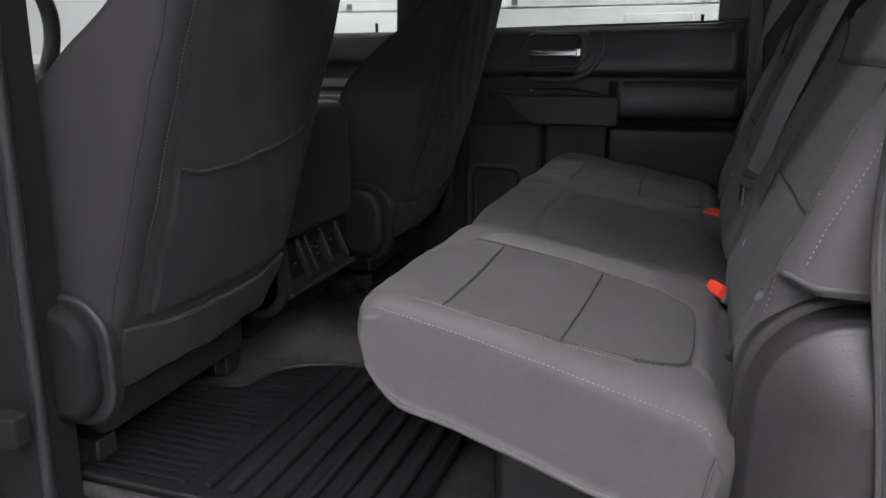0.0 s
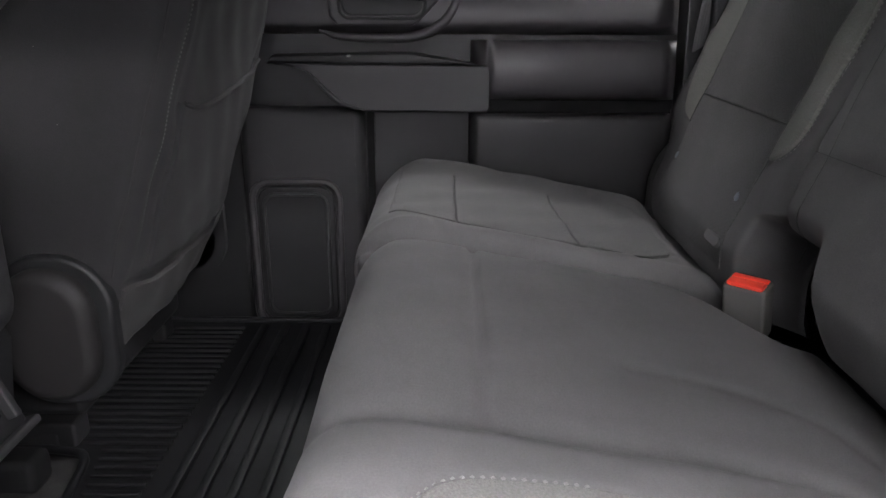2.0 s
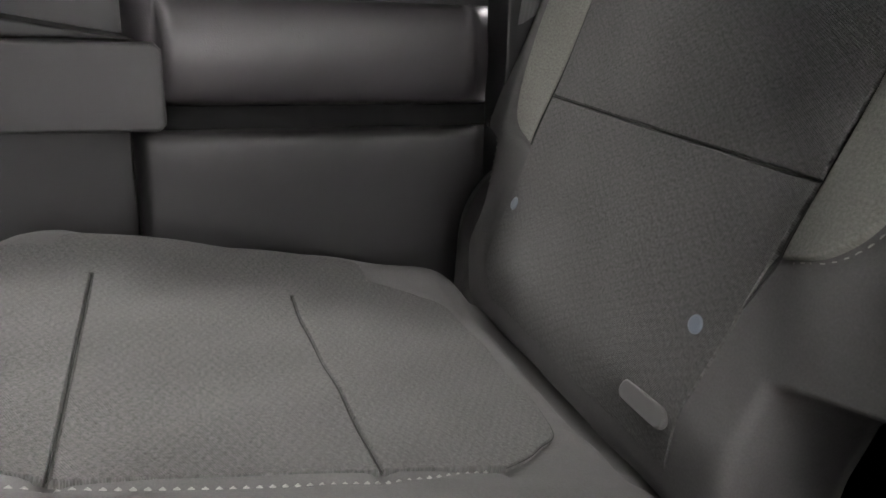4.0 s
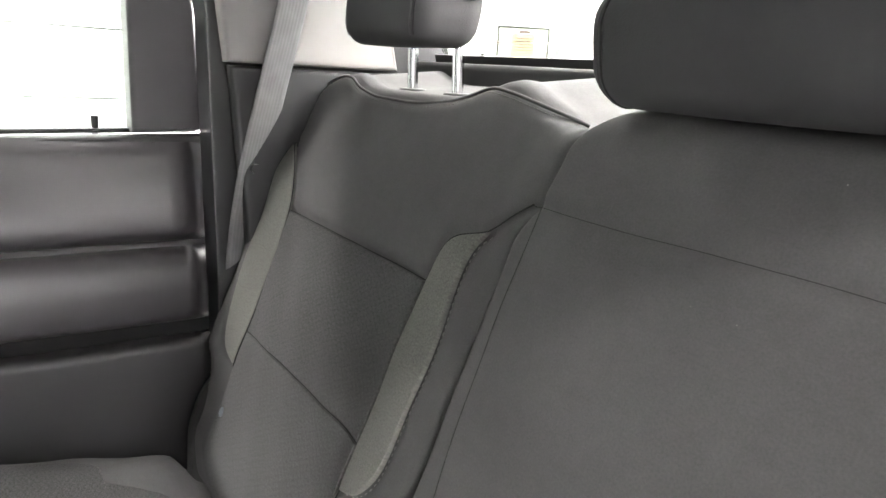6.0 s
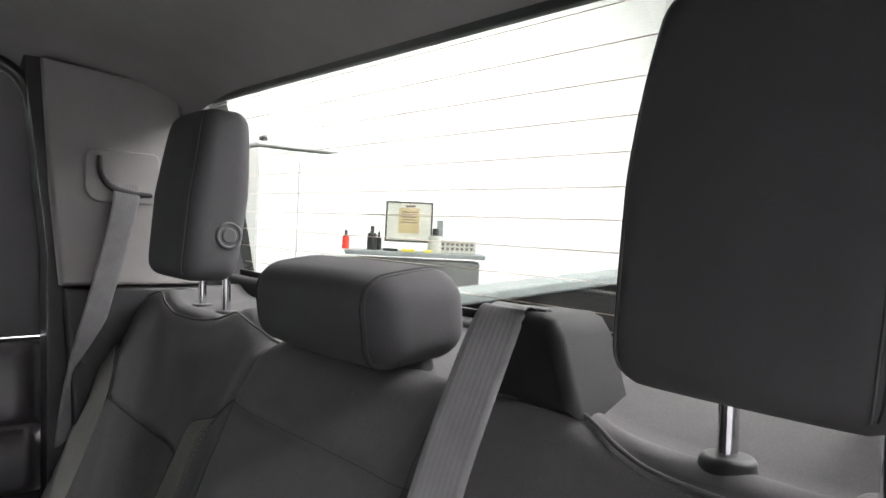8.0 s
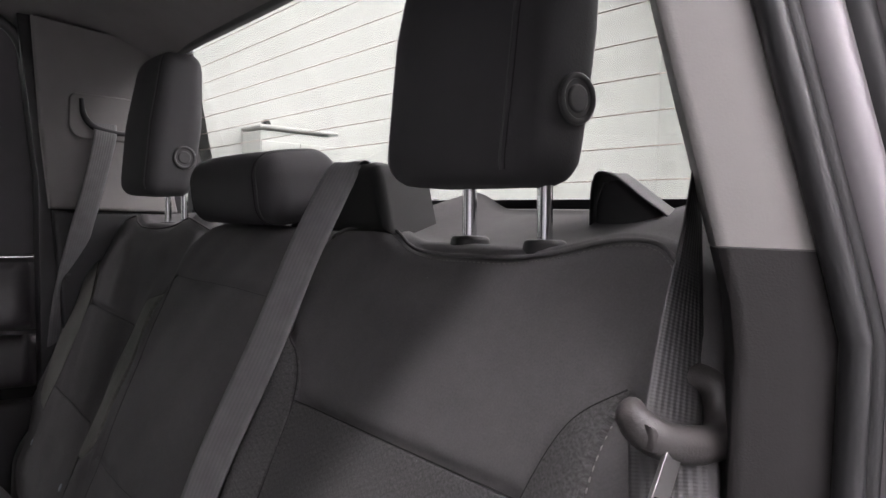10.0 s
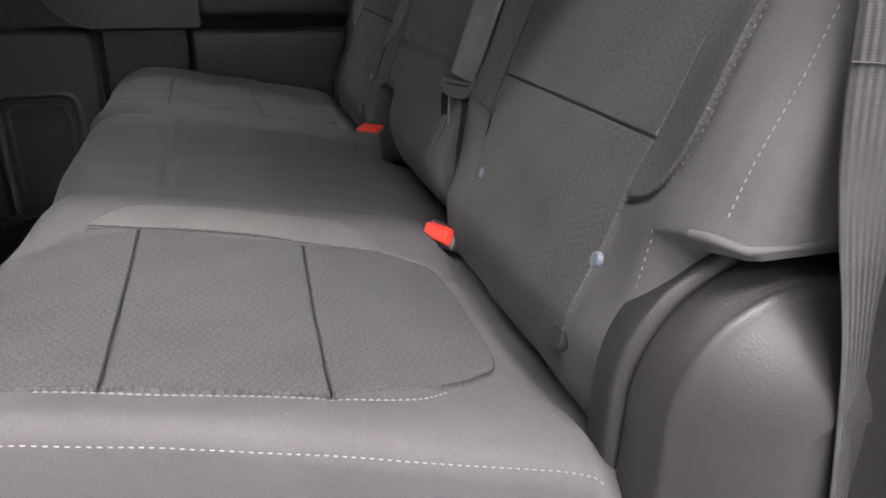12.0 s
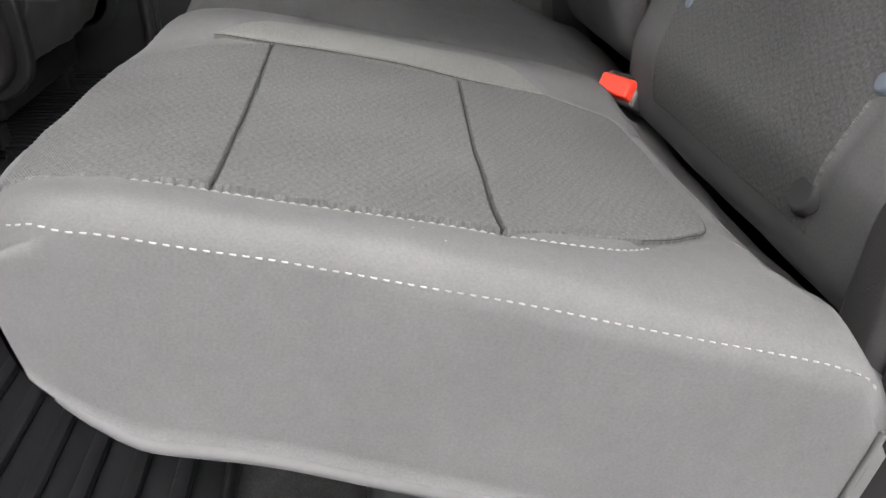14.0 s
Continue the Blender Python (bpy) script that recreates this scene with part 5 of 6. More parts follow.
    for dy in (-0.07, 0.07):
        part("post", rod((0.222, 1.458 + dy, 0.80), (0.216, 1.458 + dy, 0.86), 0.0065), BLACK, hr)
        part("post_sleeve", rod((0.222, 1.458 + dy, 0.822), (0.222, 1.458 + dy, 0.838), 0.02, 20, 0.016, 0.003), BLACK, hr)


def far_seat():
    th = thing("rear_single_seat", (-0.25, 1.97, 0.0), "grey cloth outer rear seat with pale heather inserts", "car seat", "rear seats")
    f = other
    L = seat_lines(f)

    def high(a):
        a = np.asarray(a, dtype=float)
        return 0.532 - 0.05 * np.clip((a - other(0.89)) / 0.125, 0, 1) ** 2 - 0.01 * np.clip((1.80 - a) / 0.06, 0, 1) ** 2

    def relief(a, b):
        m = 2 * MID - a
        r = 0.008 + 0.012 * bell(m, 0.825, 0.04) + 0.010 * bell(m, 1.205, 0.03) - 0.004 * bell(m, 1.01, 0.11)
        r = r - 0.012 * (1 - step01(b, 0.0, 0.09)) - 0.022 * (1 - step01(b, 0.015, 0.06)) - 0.018 * step01(b, 0.44, 0.55)
        return r + creases(a, b)

    seams = [(L["bolster"], 0.003, 0.0055), (L["arc"], 0.003, 0.005), (L["low"], 0.003, 0.005), (L["rear"], 0.005, 0.0055),
             ([(f(0.85), 0.4045), (f(1.173), 0.4025)], 0.006, 0.005), ([(f(0.86), 0.241), (f(1.164), 0.226)], 0.006, 0.005),
             ([(f(0.918), 0.077), (f(0.89), 0.06), (f(0.82), 0.07)], 0.003, 0.006), ([(f(1.095), 0.075), (f(1.12), 0.0)], 0.003, 0.006)]
    pad = Pad(CO, (0, 1, 0), CB, CN, const(1.748), const(2.235), const(-0.03), high, relief, (0.022, 0.036, 0.03, 0.055), seams)
    cushion = pad.build("cushion", CLOTH, th, 0.143, cushion_tuck, 0.006, "stuffed grey cloth seat cushion", front_lift)
    pad.patch("quilted_panel", QUILT, cushion, [(f(0.846), 0.4055), (f(1.172), 0.4035)], [(f(0.838), 0.497), (f(1.13), 0.500)], label="ribbed seat cloth panel")
    pad.patch("quilted_panel", QUILT, cushion, [(f(0.8385), 0.2417), (f(1.164), 0.2267)], [(f(0.8465), 0.4037), (f(1.174), 0.4017)], label="ribbed seat cloth panel")
    pad.patch("quilted_panel", QUILT, cushion, L["rear"], [(f(0.8385), 0.2403), (f(1.163), 0.2252)], label="ribbed seat cloth panel")
    inner = smooth_path([(f(0.856), 0.445), (f(0.890), 0.38), (f(0.897), 0.24), (f(0.884), 0.155)], 30)
    arc = smooth_path([(f(0.856), 0.445), (f(0.806), 0.42), (f(0.794), 0.35), (f(0.792), 0.24), (f(0.806), 0.17), (f(0.884), 0.155)], 50)
    pad.patch("insert_panel", QUILT, cushion, inner, arc, label="ribbed side strip")
    pad.stitches("stitching", arc[-16:], cushion, DARK_THREAD, 0.0014)
    pad.stitches("stitching", L["low"], cushion, THREAD, 0.0014, label="pale thread stitching")
    for line in ([(f(0.847), 0.4045), (f(1.173), 0.4025)], [(f(0.838), 0.241), (f(1.164), 0.226)], L["rear"]):
        pad.cord("seam", line, 0.00045, SEAM_SHADE, cushion, 0.0, 0.004)
    part("seat_base", rbox((0.36, 0.42, 0.10), (-0.12, 1.99, 0.10), 0.02), BLACK, th, "black seat base frame")
    part("base_leg", rbox((0.05, 0.05, 0.09), (-0.16, 1.99, 0.045), 0.008), BLACK, th)
    outer_back(th, f, -1)


bench()
far_seat()


# moulded covers beside the seats
def side_cover(side):
    f = (lambda y: y) if side > 0 else other
    th = thing("seat_side_cover", (0.15, f(0.76), 0.0), "dark grained plastic cover with a rounded stepped edge beside the seat", "side cover", "seat side covers")
    path = [(-0.002 - 0.03 * (0.30 - z), z) for z in np.linspace(-0.02, 0.30, 16)] + [(0.113 - 0.115 * math.cos(w), 0.305 + 0.115 * math.sin(w)) for w in np.linspace(0.06, math.pi / 2, 24)] + [(x, 0.42 - 0.03 * (x - 0.1)) for x in np.linspace(0.129, 0.37, 8)]
    p = np.array(path)
    tan = np.gradient(p, axis=0)
    tan /= np.linalg.norm(tan, axis=1)[:, None]
    nor = np.stack([-tan[:, 1], tan[:, 0]], axis=1)

    def sweep(section):
        v = []
        for y, d in section:
            for (x, z), (nx, nz) in zip(p, nor):
                v.append((x + nx * d, f(y), z + nz * d))
        return grid_mesh("cover", v, len(section), len(p))

    part("inner_rim", sweep([(0.820, -0.10), (0.820, -0.004), (0.817, 0.004), (0.811, 0.008), (0.787, 0.008), (0.781, 0.005), (0.778, -0.006)]), COVER, th, "inner plastic rim", True, 0.9)
    sec = [(0.778, -0.010), (0.7765, -0.004), (0.774, -0.0015), (0.770, -0.001), (0.756, -0.005), (0.748, -0.008), (0.743, -0.0105)]
    sec += [(0.743 - 0.013 * math.sin(w), -0.0105 - 0.016 * (1 - math.cos(w))) for w in np.linspace(0.2, 1.1, 6)]
    sec += [(0.7314 - 0.0414 * (1 - (1 - k) ** 1.7), -0.0192 - 0.079 * k) for k in np.linspace(0.08, 1.0, 10)]
    part("outer_shell", sweep(sec), COVER, th, "rounded outer shell", True, 0.9)
    part("shell_face", plate(((0, f(0.690), 0), (1, 0, 0), (0, 0, 1), (0, -side, 0)), [(0.05, -0.05), (0.41, -0.05), (0.41, 0.325), (0.118, 0.333), (0.10, 0.328), (0.088, 0.31), (0.084, 0.1)], 0.004, 0.0015, 2, -0.006), COVER, th)
    part("clip", rbox((0.035, 0.012, 0.01), (0.115, f(0.772), 0.425), 0.003), COVER, th)


side_cover(1)
side_cover(-1)


# ---- belts and buckles ----
def buckle(x, y, z, lean, yaw, label, stalk, proud=0.0):
    th = thing("belt_buckle", (x, y, z - 0.06), label, "belt buckle", "rear belt buckles")
    m = Matrix.Translation((x, y, z)) @ Matrix.Rotation(radians(yaw), 4, "Z") @ Matrix.Rotation(radians(lean), 4, "Y")
    hs = part("housing", rbox((0.032, 0.052, 0.075), (0, 0, -0.038), 0.005), BELT_GUIDE, th, "grey buckle housing")
    hs.matrix_basis = m
    if proud:
        bt = part("release_button", rbox((0.026, 0.044, 0.016), (0.0, 0, proud - 0.003), 0.003, 3, None, (0.72, 0.96)), RED, th, "red release button")
        bt.matrix_basis = m
    else:
        bt = part("release_button", rbox((0.017, 0.044, 0.014), (-0.0055, 0, -0.004), 0.003, 3, Matrix.Rotation(radians(6), 4, "Y")), RED, th, "red release button")
        bt.matrix_basis = m
        lip = part("button_lip", rbox((0.009, 0.044, 0.012), (0.0085, 0, -0.0045), 0.002), RED, th, "red slot lip")
        lip.matrix_basis = m
    sl = part("slot", rbox((0.004, 0.034, 0.006), (0.0135, 0, -0.0018), 0.001), BLACK, th)
    sl.matrix_basis = m
    st = part("stalk", rbox((0.012, 0.03, stalk), (0, 0, -0.07 - stalk / 2), 0.004), WEB_DARK, th)
    st.matrix_basis = m


buckle(-0.018, 1.226, 0.276, -62, 28, "belt buckle with red button lying at the seat crease", 0.04, 0.006)
buckle(-0.024, 1.661, 0.318, -14, 48, "upright grey belt buckle with red button in the seat crease", 0.09)


def tongue(parent, at):
    """A belt tongue: a moulded grip with a slot for the webbing and a steel blade hanging from it."""
    ax = (at, Vector((0.45, -0.893, 0.0)), Vector((0.0, 0.0, 1.0)), Vector((-0.893, -0.45, 0.0)))
    q = lambda w, u, n: ax[0] + ax[1] * w + ax[2] * u + ax[3] * n
    g = part("tongue", plate(ax, [(-0.031, 0.002), (-0.033, 0.009), (-0.026, 0.016), (-0.020, 0.012), (0.022, 0.012), (0.030, 0.023), (0.035, 0.018), (0.033, 0.010), (0.017, -0.007), (0.006, -0.011), (-0.018, -0.011), (-0.026, -0.006)], 0.013, 0.004, 3, -0.006), BELT_GUIDE, parent, "dark plastic tongue grip")
    part("slot", plate(ax, rounded(-0.019, 0.0065, 0.020, 0.0095, 0.0014), 0.0075, 0.0005), BLACK, g)
    # The blade's dark reflection is its colour; steel strips add the edge glints.
    part("blade", plate(ax, rounded(-0.034, -0.058, -0.019, -0.006, 0.006), 0.0025, 0.0006), GUIDE, g, "steel latch blade coloured dark for what it mirrors")
    rim = smooth_path([q(-0.018, -0.012, 0.003), q(-0.0185, -0.033, 0.003), q(-0.019, -0.052, 0.003), q(-0.024, -0.058, 0.003), q(-0.030, -0.058, 0.003), q(-0.033, -0.054, 0.003)], 24)
    tube("blade_edge_glint", rim, 0.0014, STEEL, g, 8, "thin steel strip for the glint along the blade edge")
    hook = smooth_path([q(-0.029, -0.044, 0.004), q(-0.029, -0.050, 0.004), q(-0.024, -0.052, 0.004)], 8)
    tube("blade_hook_glint", hook, 0.0016, STEEL, g, 8)


def middle_belt():
    th = thing("seat_belt", (0.01, 1.255, 0.3), "grey centre belt hanging from its guide over the backrest", "seat belt", "seat belts")
    c = smooth_path([(0.224, 1.236, 0.898), (0.216, 1.236, 0.9065), (0.203, 1.236, 0.9065), (0.189, 1.235, 0.893), (0.138, 1.226, 0.80), (0.093, 1.220, 0.70), (0.052, 1.248, 0.58), (0.022, 1.270, 0.470)], 60)
    across = [(0.15 - 0.70 * float(step01(k, 0.22, 0.5)), 0.99 - 0.15 * float(step01(k, 0.22, 0.5)), 0.0) for k in np.linspace(0, 1, 60)]
    ribbon("webbing", c, across, np.linspace(0.047, 0.041, 60), 0.0014, WEB_LIT, th, "grey ribbed webbing")
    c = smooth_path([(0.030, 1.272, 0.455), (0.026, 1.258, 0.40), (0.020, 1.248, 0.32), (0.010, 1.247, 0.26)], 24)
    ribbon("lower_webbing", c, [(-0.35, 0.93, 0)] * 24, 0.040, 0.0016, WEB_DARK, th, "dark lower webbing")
    tongue(th, Vector((0.020, 1.268, 0.455)))


def guide_box():
    th = thing("belt_guide_box", (0.25, 1.235, 0.82), "black plastic belt guide housing on top of the backrest", "belt guide")
    ax = ((0.198, 0.006, 0), (0, 1, 0), (0, 0, 1), (-1, 0, 0))
    out = [(1.146, 0.826), (1.284, 0.826), (1.282, 0.874), (1.278, 0.892), (1.266, 0.902), (1.194, 0.905), (1.181, 0.901), (1.170, 0.888)]
    part("housing", plate(ax, out, 0.07, 0.013, 5, -0.07), GUIDE, th, "rounded black housing")
    part("belt_slot", rbox((0.010, 0.056, 0.004), (0.222, 1.234, 0.905), 0.002), BLACK, th, "black belt slot")


def near_belt():
    th = thing("seat_belt", (0.14, 0.66, 0.25), "grey lap and shoulder belt hanging at the doorway pillar", "seat belt", "seat belts")
    c = smooth_path([(0.222, 0.800, 1.022), (0.205, 0.785, 0.985), (0.181, 0.767, 0.90), (0.167, 0.760, 0.84), (0.156, 0.756, 0.79), (0.134, 0.745, 0.720)], 40)
    across = [(0.80 + 0.2 * k * k, 0.60 - 0.85 * k * k, 0) for k in np.linspace(0, 1, 40)]
    ribbon("shoulder_webbing", c, across, np.linspace(0.046, 0.044, 40), 0.0014, WEB_SHADED, th, "grey ribbed webbing")
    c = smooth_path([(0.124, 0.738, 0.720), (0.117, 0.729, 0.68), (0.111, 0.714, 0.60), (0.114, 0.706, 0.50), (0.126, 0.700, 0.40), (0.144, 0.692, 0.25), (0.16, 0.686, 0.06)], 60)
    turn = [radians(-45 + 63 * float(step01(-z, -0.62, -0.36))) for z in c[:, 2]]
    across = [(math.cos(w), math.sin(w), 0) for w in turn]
    ribbon("lap_webbing", c, across, 0.049, 0.0014, WEB_SHADED, th, "grey ribbed webbing")
    low, top = np.searchsorted(-c[:, 2], [-0.612, -0.566])
    ribbon("stitched_fold", c[low:top], across[low:top], 0.0496, 0.0044, WEB_SHADED, th, "stitched fold of the webbing")
    for k in (low, top - 1):
        a = Vector(across[k]).normalized() * 0.023
        n = Vector((-a.y, a.x, 0)).normalized() * 0.0028
        for q in (n, -n):
            tube("fold_stitching", [Vector(c[k]) - a + q, Vector(c[k]) + q, Vector(c[k]) + a + q], 0.0005, WEB_SHADED, th, 6)
    frame_line = smooth_path([(0.099, 0.748, 0.746), (0.092, 0.740, 0.737), (0.103, 0.731, 0.727), (0.130, 0.727, 0.721), (0.152, 0.728, 0.720), (0.166, 0.733, 0.728), (0.171, 0.742, 0.744), (0.163, 0.753, 0.751), (0.145, 0.758, 0.750)], 40)
    g = tube("tongue", frame_line, lambda t: 0.0105 * (1 - (2 * t - 1) ** 6) ** 0.5 + 0.0004, TONGUE, th, 12, "dark plastic tongue frame")
    part("grip", plate(((0.023, 0.729, 0), (1, 0, 0), (0, 0, 1), (0, -1, 0)), [(0.064, 0.738), (0.095, 0.727), (0.128, 0.720), (0.124, 0.710), (0.09, 0.714), (0.066, 0.724)], 0.008, 0.003, 3, -0.004), TONGUE, g)
    part("blade", plate(((0.021, 0.725, 0), (1, 0, 0), (0, 0, 1), (0, -1, 0)), [(0.078, 0.727), (0.092, 0.722), (0.075, 0.684), (0.070, 0.681), (0.060, 0.685), (0.059, 0.690)], 0.0025, 0.0006), STEEL, g, "steel latch blade")
    part("blade_hole", plate(((0.021, 0.725, 0), (1, 0, 0), (0, 0, 1), (0, -1, 0)), [(0.067, 0.702), (0.074, 0.699), (0.070, 0.690), (0.064, 0.693)], 0.0034, 0.0004, 2), BLACK, g)


def far_belt():
    th = thing("seat_belt", (0.08, 2.17, 0.4), "grey shoulder belt hanging from the far pillar guide", "seat belt", "seat belts")
    c = smooth_path([(0.150, 2.178, 1.026), (0.147, 2.168, 0.99), (0.130, 2.172, 0.90), (0.108, 2.18, 0.80), (0.088, 2.19, 0.70), (0.078, 2.205, 0.60), (0.075, 2.23, 0.45)], 50)
    across = [(1, 0.25 * math.sin(3 * k), 0) for k in np.linspace(0, 1, 50)]
    ribbon("webbing", c, across, 0.047, 0.0014, WEB_LIT, th, "grey ribbed webbing")
    part("stop_button", rod((0.088, 2.188, 0.70), (0.088, 2.178, 0.70), 0.007, 14), BLACK, th)


middle_belt()
guide_box()
near_belt()
far_belt()


# ---- front seats and console ----
def front_seat(yc, dx, label):
    th = thing("front_seat", (-0.95 + dx, yc, 0.0), label, "car seat", "front seats")
    h = 0.245
    o, b, n = (-0.865 + dx, yc, 0.14), (0.318, 0, 0.948), (0.948, 0, -0.318)
    lo = lambda q: -h + 0.012 * step01(np.asarray(q, dtype=float), 0.35, 0.75)
    hi = lambda q: h - (0.045 if yc > MID else 0.015) * step01(np.asarray(q, dtype=float), 0.25, 0.75)

    def relief(a, q):
        r = 0.018 * (1 - (a / 0.25) ** 2) - 0.02 * (1 - step01(q, 0.0, 0.14)) - 0.012 * bell(a, 0, 0.13) * step01(q, 0.38, 0.48)
        return r + creases(a, q, 1.2)

    pocket = smooth_path([(-0.175, 0.395), (-0.12, 0.386), (0.0, 0.395), (0.12, 0.410), (0.175, 0.428)], 40)
    skirt = smooth_path([(-0.235, 0.145), (-0.1, 0.13), (0.1, 0.13), (0.235, 0.145)], 30)
    edge1 = [(-0.205, 0.16), (-0.20, 0.5), (-0.185, 0.8)]
    edge2 = [(0.205, 0.16), (0.20, 0.5), (0.185, 0.8)]
    seams = [(skirt, 0.006, 0.007), (edge1, 0.004, 0.007), (edge2, 0.004, 0.007), ([(-0.178, 0.385), (-0.172, 0.8)], 0.003, 0.01), ([(0.178, 0.385), (0.172, 0.8)], 0.003, 0.01)]
    pad = Pad(o, (0, 1, 0), b, n, lo, hi, const(0.0), const(0.83), relief, (0.026, 0.026, 0.02, 0.05), seams)

    def tuck(p, q, d):
        return (0.06 * d if p < 0.5 else -0.06 * d), 0.0

    back = pad.build("backrest", FRONT_CLOTH, th, 0.21, tuck, 0.008, "dark cloth front backrest", lambda p, q: 1.1 - 0.75 * float(step01(q, 0.42, 0.85)))
    pad.patch("pocket", FRONT_CLOTH, back, [(-0.18, 0.155), (0.18, 0.155)], pocket, 0.007, label="map pocket with sagging hem")
    pad.cord("pocket_hem", pocket, 0.0036, FRONT_CLOTH, back, 0.0065)
    for line in (edge1, edge2):
        pad.stitches("stitching", line, back, DARK_THREAD, 0.0008, 0.0036, 0.0022, 0.0008)
    for rim in (lo, hi):
        pad.cord("edge_seam", [(float(rim(q)) + (0.004 if rim is lo else -0.004), q) for q in np.linspace(0.16, 0.8, 40)], 0.0012, SEAM_SHADE, back, 0.0)
    pad.patch("lower_skirt", SKIRT, back, [(-0.22, 0.012), (0.22, 0.012)], smooth_path([(-0.225, 0.138), (-0.1, 0.124), (0.1, 0.124), (0.225, 0.138)], 30), 0.004, label="paler cloth skirt")
    part("headrest", rbox((0.10, 0.27, 0.19), (-0.60 + dx, yc, 0.99), 0.035, 5), VINYL, th, "black headrest")
    for s in (-0.07, 0.07):
        part("headrest_post", rod((-0.63 + dx, yc + s, 0.85), (-0.61 + dx, yc + s, 0.92), 0.006), CHROME, th)
    part("cushion", rbox((0.52, 0.48, 0.15), (-1.16 + dx, yc, 0.25), 0.05, 5), FRONT_CLOTH, th, "dark cloth front cushion")
    part("seat_frame", rbox((0.46, 0.40, 0.10), (-1.14 + dx, yc, 0.11), 0.015), BLACK, th)
    for s in (-1, 1):
        # The driver's covers are coloured blacker for the shade they lie in.
        cov = part("hinge_cover", plate(((-0.905 + dx, yc + s * 0.236, 0.215), (math.cos(radians(18)), 0, math.sin(radians(18)) * 0), (0, 0, 1), (0, s, 0)), rounded(-0.066, -0.085, 0.066, 0.098, 0.062, 8), 0.045, 0.018, 4), POST if yc > MID else MATTE, th, "rounded plastic hinge cover")
        part("hinge_step", plate(((-0.90 + dx, yc + s * 0.236, 0.215), (1, 0, 0), (0, 0, 1), (0, s, 0)), rounded(-0.082, -0.10, 0.078, 0.112, 0.072, 8), 0.02, 0.006), BLACK, cov)
        part("seat_rail", rbox((0.50, 0.045, 0.04), (-1.18 + dx, yc + s * 0.18, 0.03), 0.006), BLACK, th)
        part("rail_foot", rbox((0.07, 0.05, 0.035), (-0.99 + dx, yc + s * 0.18, 0.018), 0.006), BLACK, th)
        part("rail_bolt", rod((-0.98 + dx, yc + s * 0.18, 0.034), (-0.98 + dx, yc + s * 0.18, 0.046), 0.009, 6), STEEL, th)


front_seat(1.965, 0.0, "dark cloth front passenger seat seen from behind")
front_seat(1.0, -0.04, "dark cloth driver seat with a map pocket on its back")


def console():
    th = thing("centre_console", (-1.2, MID, 0.0), "black centre console with a rear outlet panel and padded lid", "console")
    ax = ((0, MID, 0), (1, 0, 0), (0, 0, 1), (0, -1, 0))
    part("body", plate(ax, [(-1.75, 0.0), (-1.02, 0.02), (-0.955, 0.10), (-0.935, 0.235), (-0.95, 0.27), (-0.92, 0.46), (-0.96, 0.50), (-1.75, 0.44)], 0.36, 0.02, 3, -0.18), BLACK, th)
    part("lid", rbox((0.42, 0.38, 0.09), (-1.13, MID, 0.485), 0.035, 5), VINYL, th, "padded armrest lid")
    part("lid_back", rbox((0.10, 0.37, 0.30), (-0.955, MID, 0.40), 0.045, 5), VINYL, th, "padded rear of the folded seat")
    part("tray", rbox((0.24, 0.24, 0.012), (-1.10, MID - 0.03, 0.536), 0.005), PILLAR, th, "pale tray on the lid")
    tilt = Matrix.Rotation(radians(-22), 4, "Y")
    m = Matrix.Translation((-0.942, MID - 0.01, 0.19)) @ tilt
    face = part("outlet_panel", rbox((0.03, 0.30, 0.12), (0, 0, 0), 0.008), BLACK, th, "black rear outlet panel")
    face.matrix_basis = m
    for y, w in ((-0.10, 0.06), (0.0, 0.05), (0.085, 0.06)):
        part("outlet_cover", rbox((0.008, w, 0.075), (0.0125, y, 0.005), 0.003), MATTE, face)
    for y in (-0.066, -0.032, 0.045, 0.125):
        part("divider", rbox((0.022, 0.012, 0.09), (0.018, y, 0.004), 0.003), VINYL, face)
    for y, z in ((-0.095, 0.0), (-0.005, 0.018), (0.008, -0.004), (0.012, 0.012), (0.085, 0.012)):
        part("contact", rbox((0.003, 0.010, 0.0025), (0.0175, y, z), 0.0008), STEEL, face)
    part("lower_lip", rbox((0.03, 0.32, 0.012), (0.008, 0, -0.062), 0.004), VINYL, face)
    part("foot", rbox((0.06, 0.05, 0.05), (-0.95, MID + 0.17, 0.045), 0.012), MATTE, th)


console()


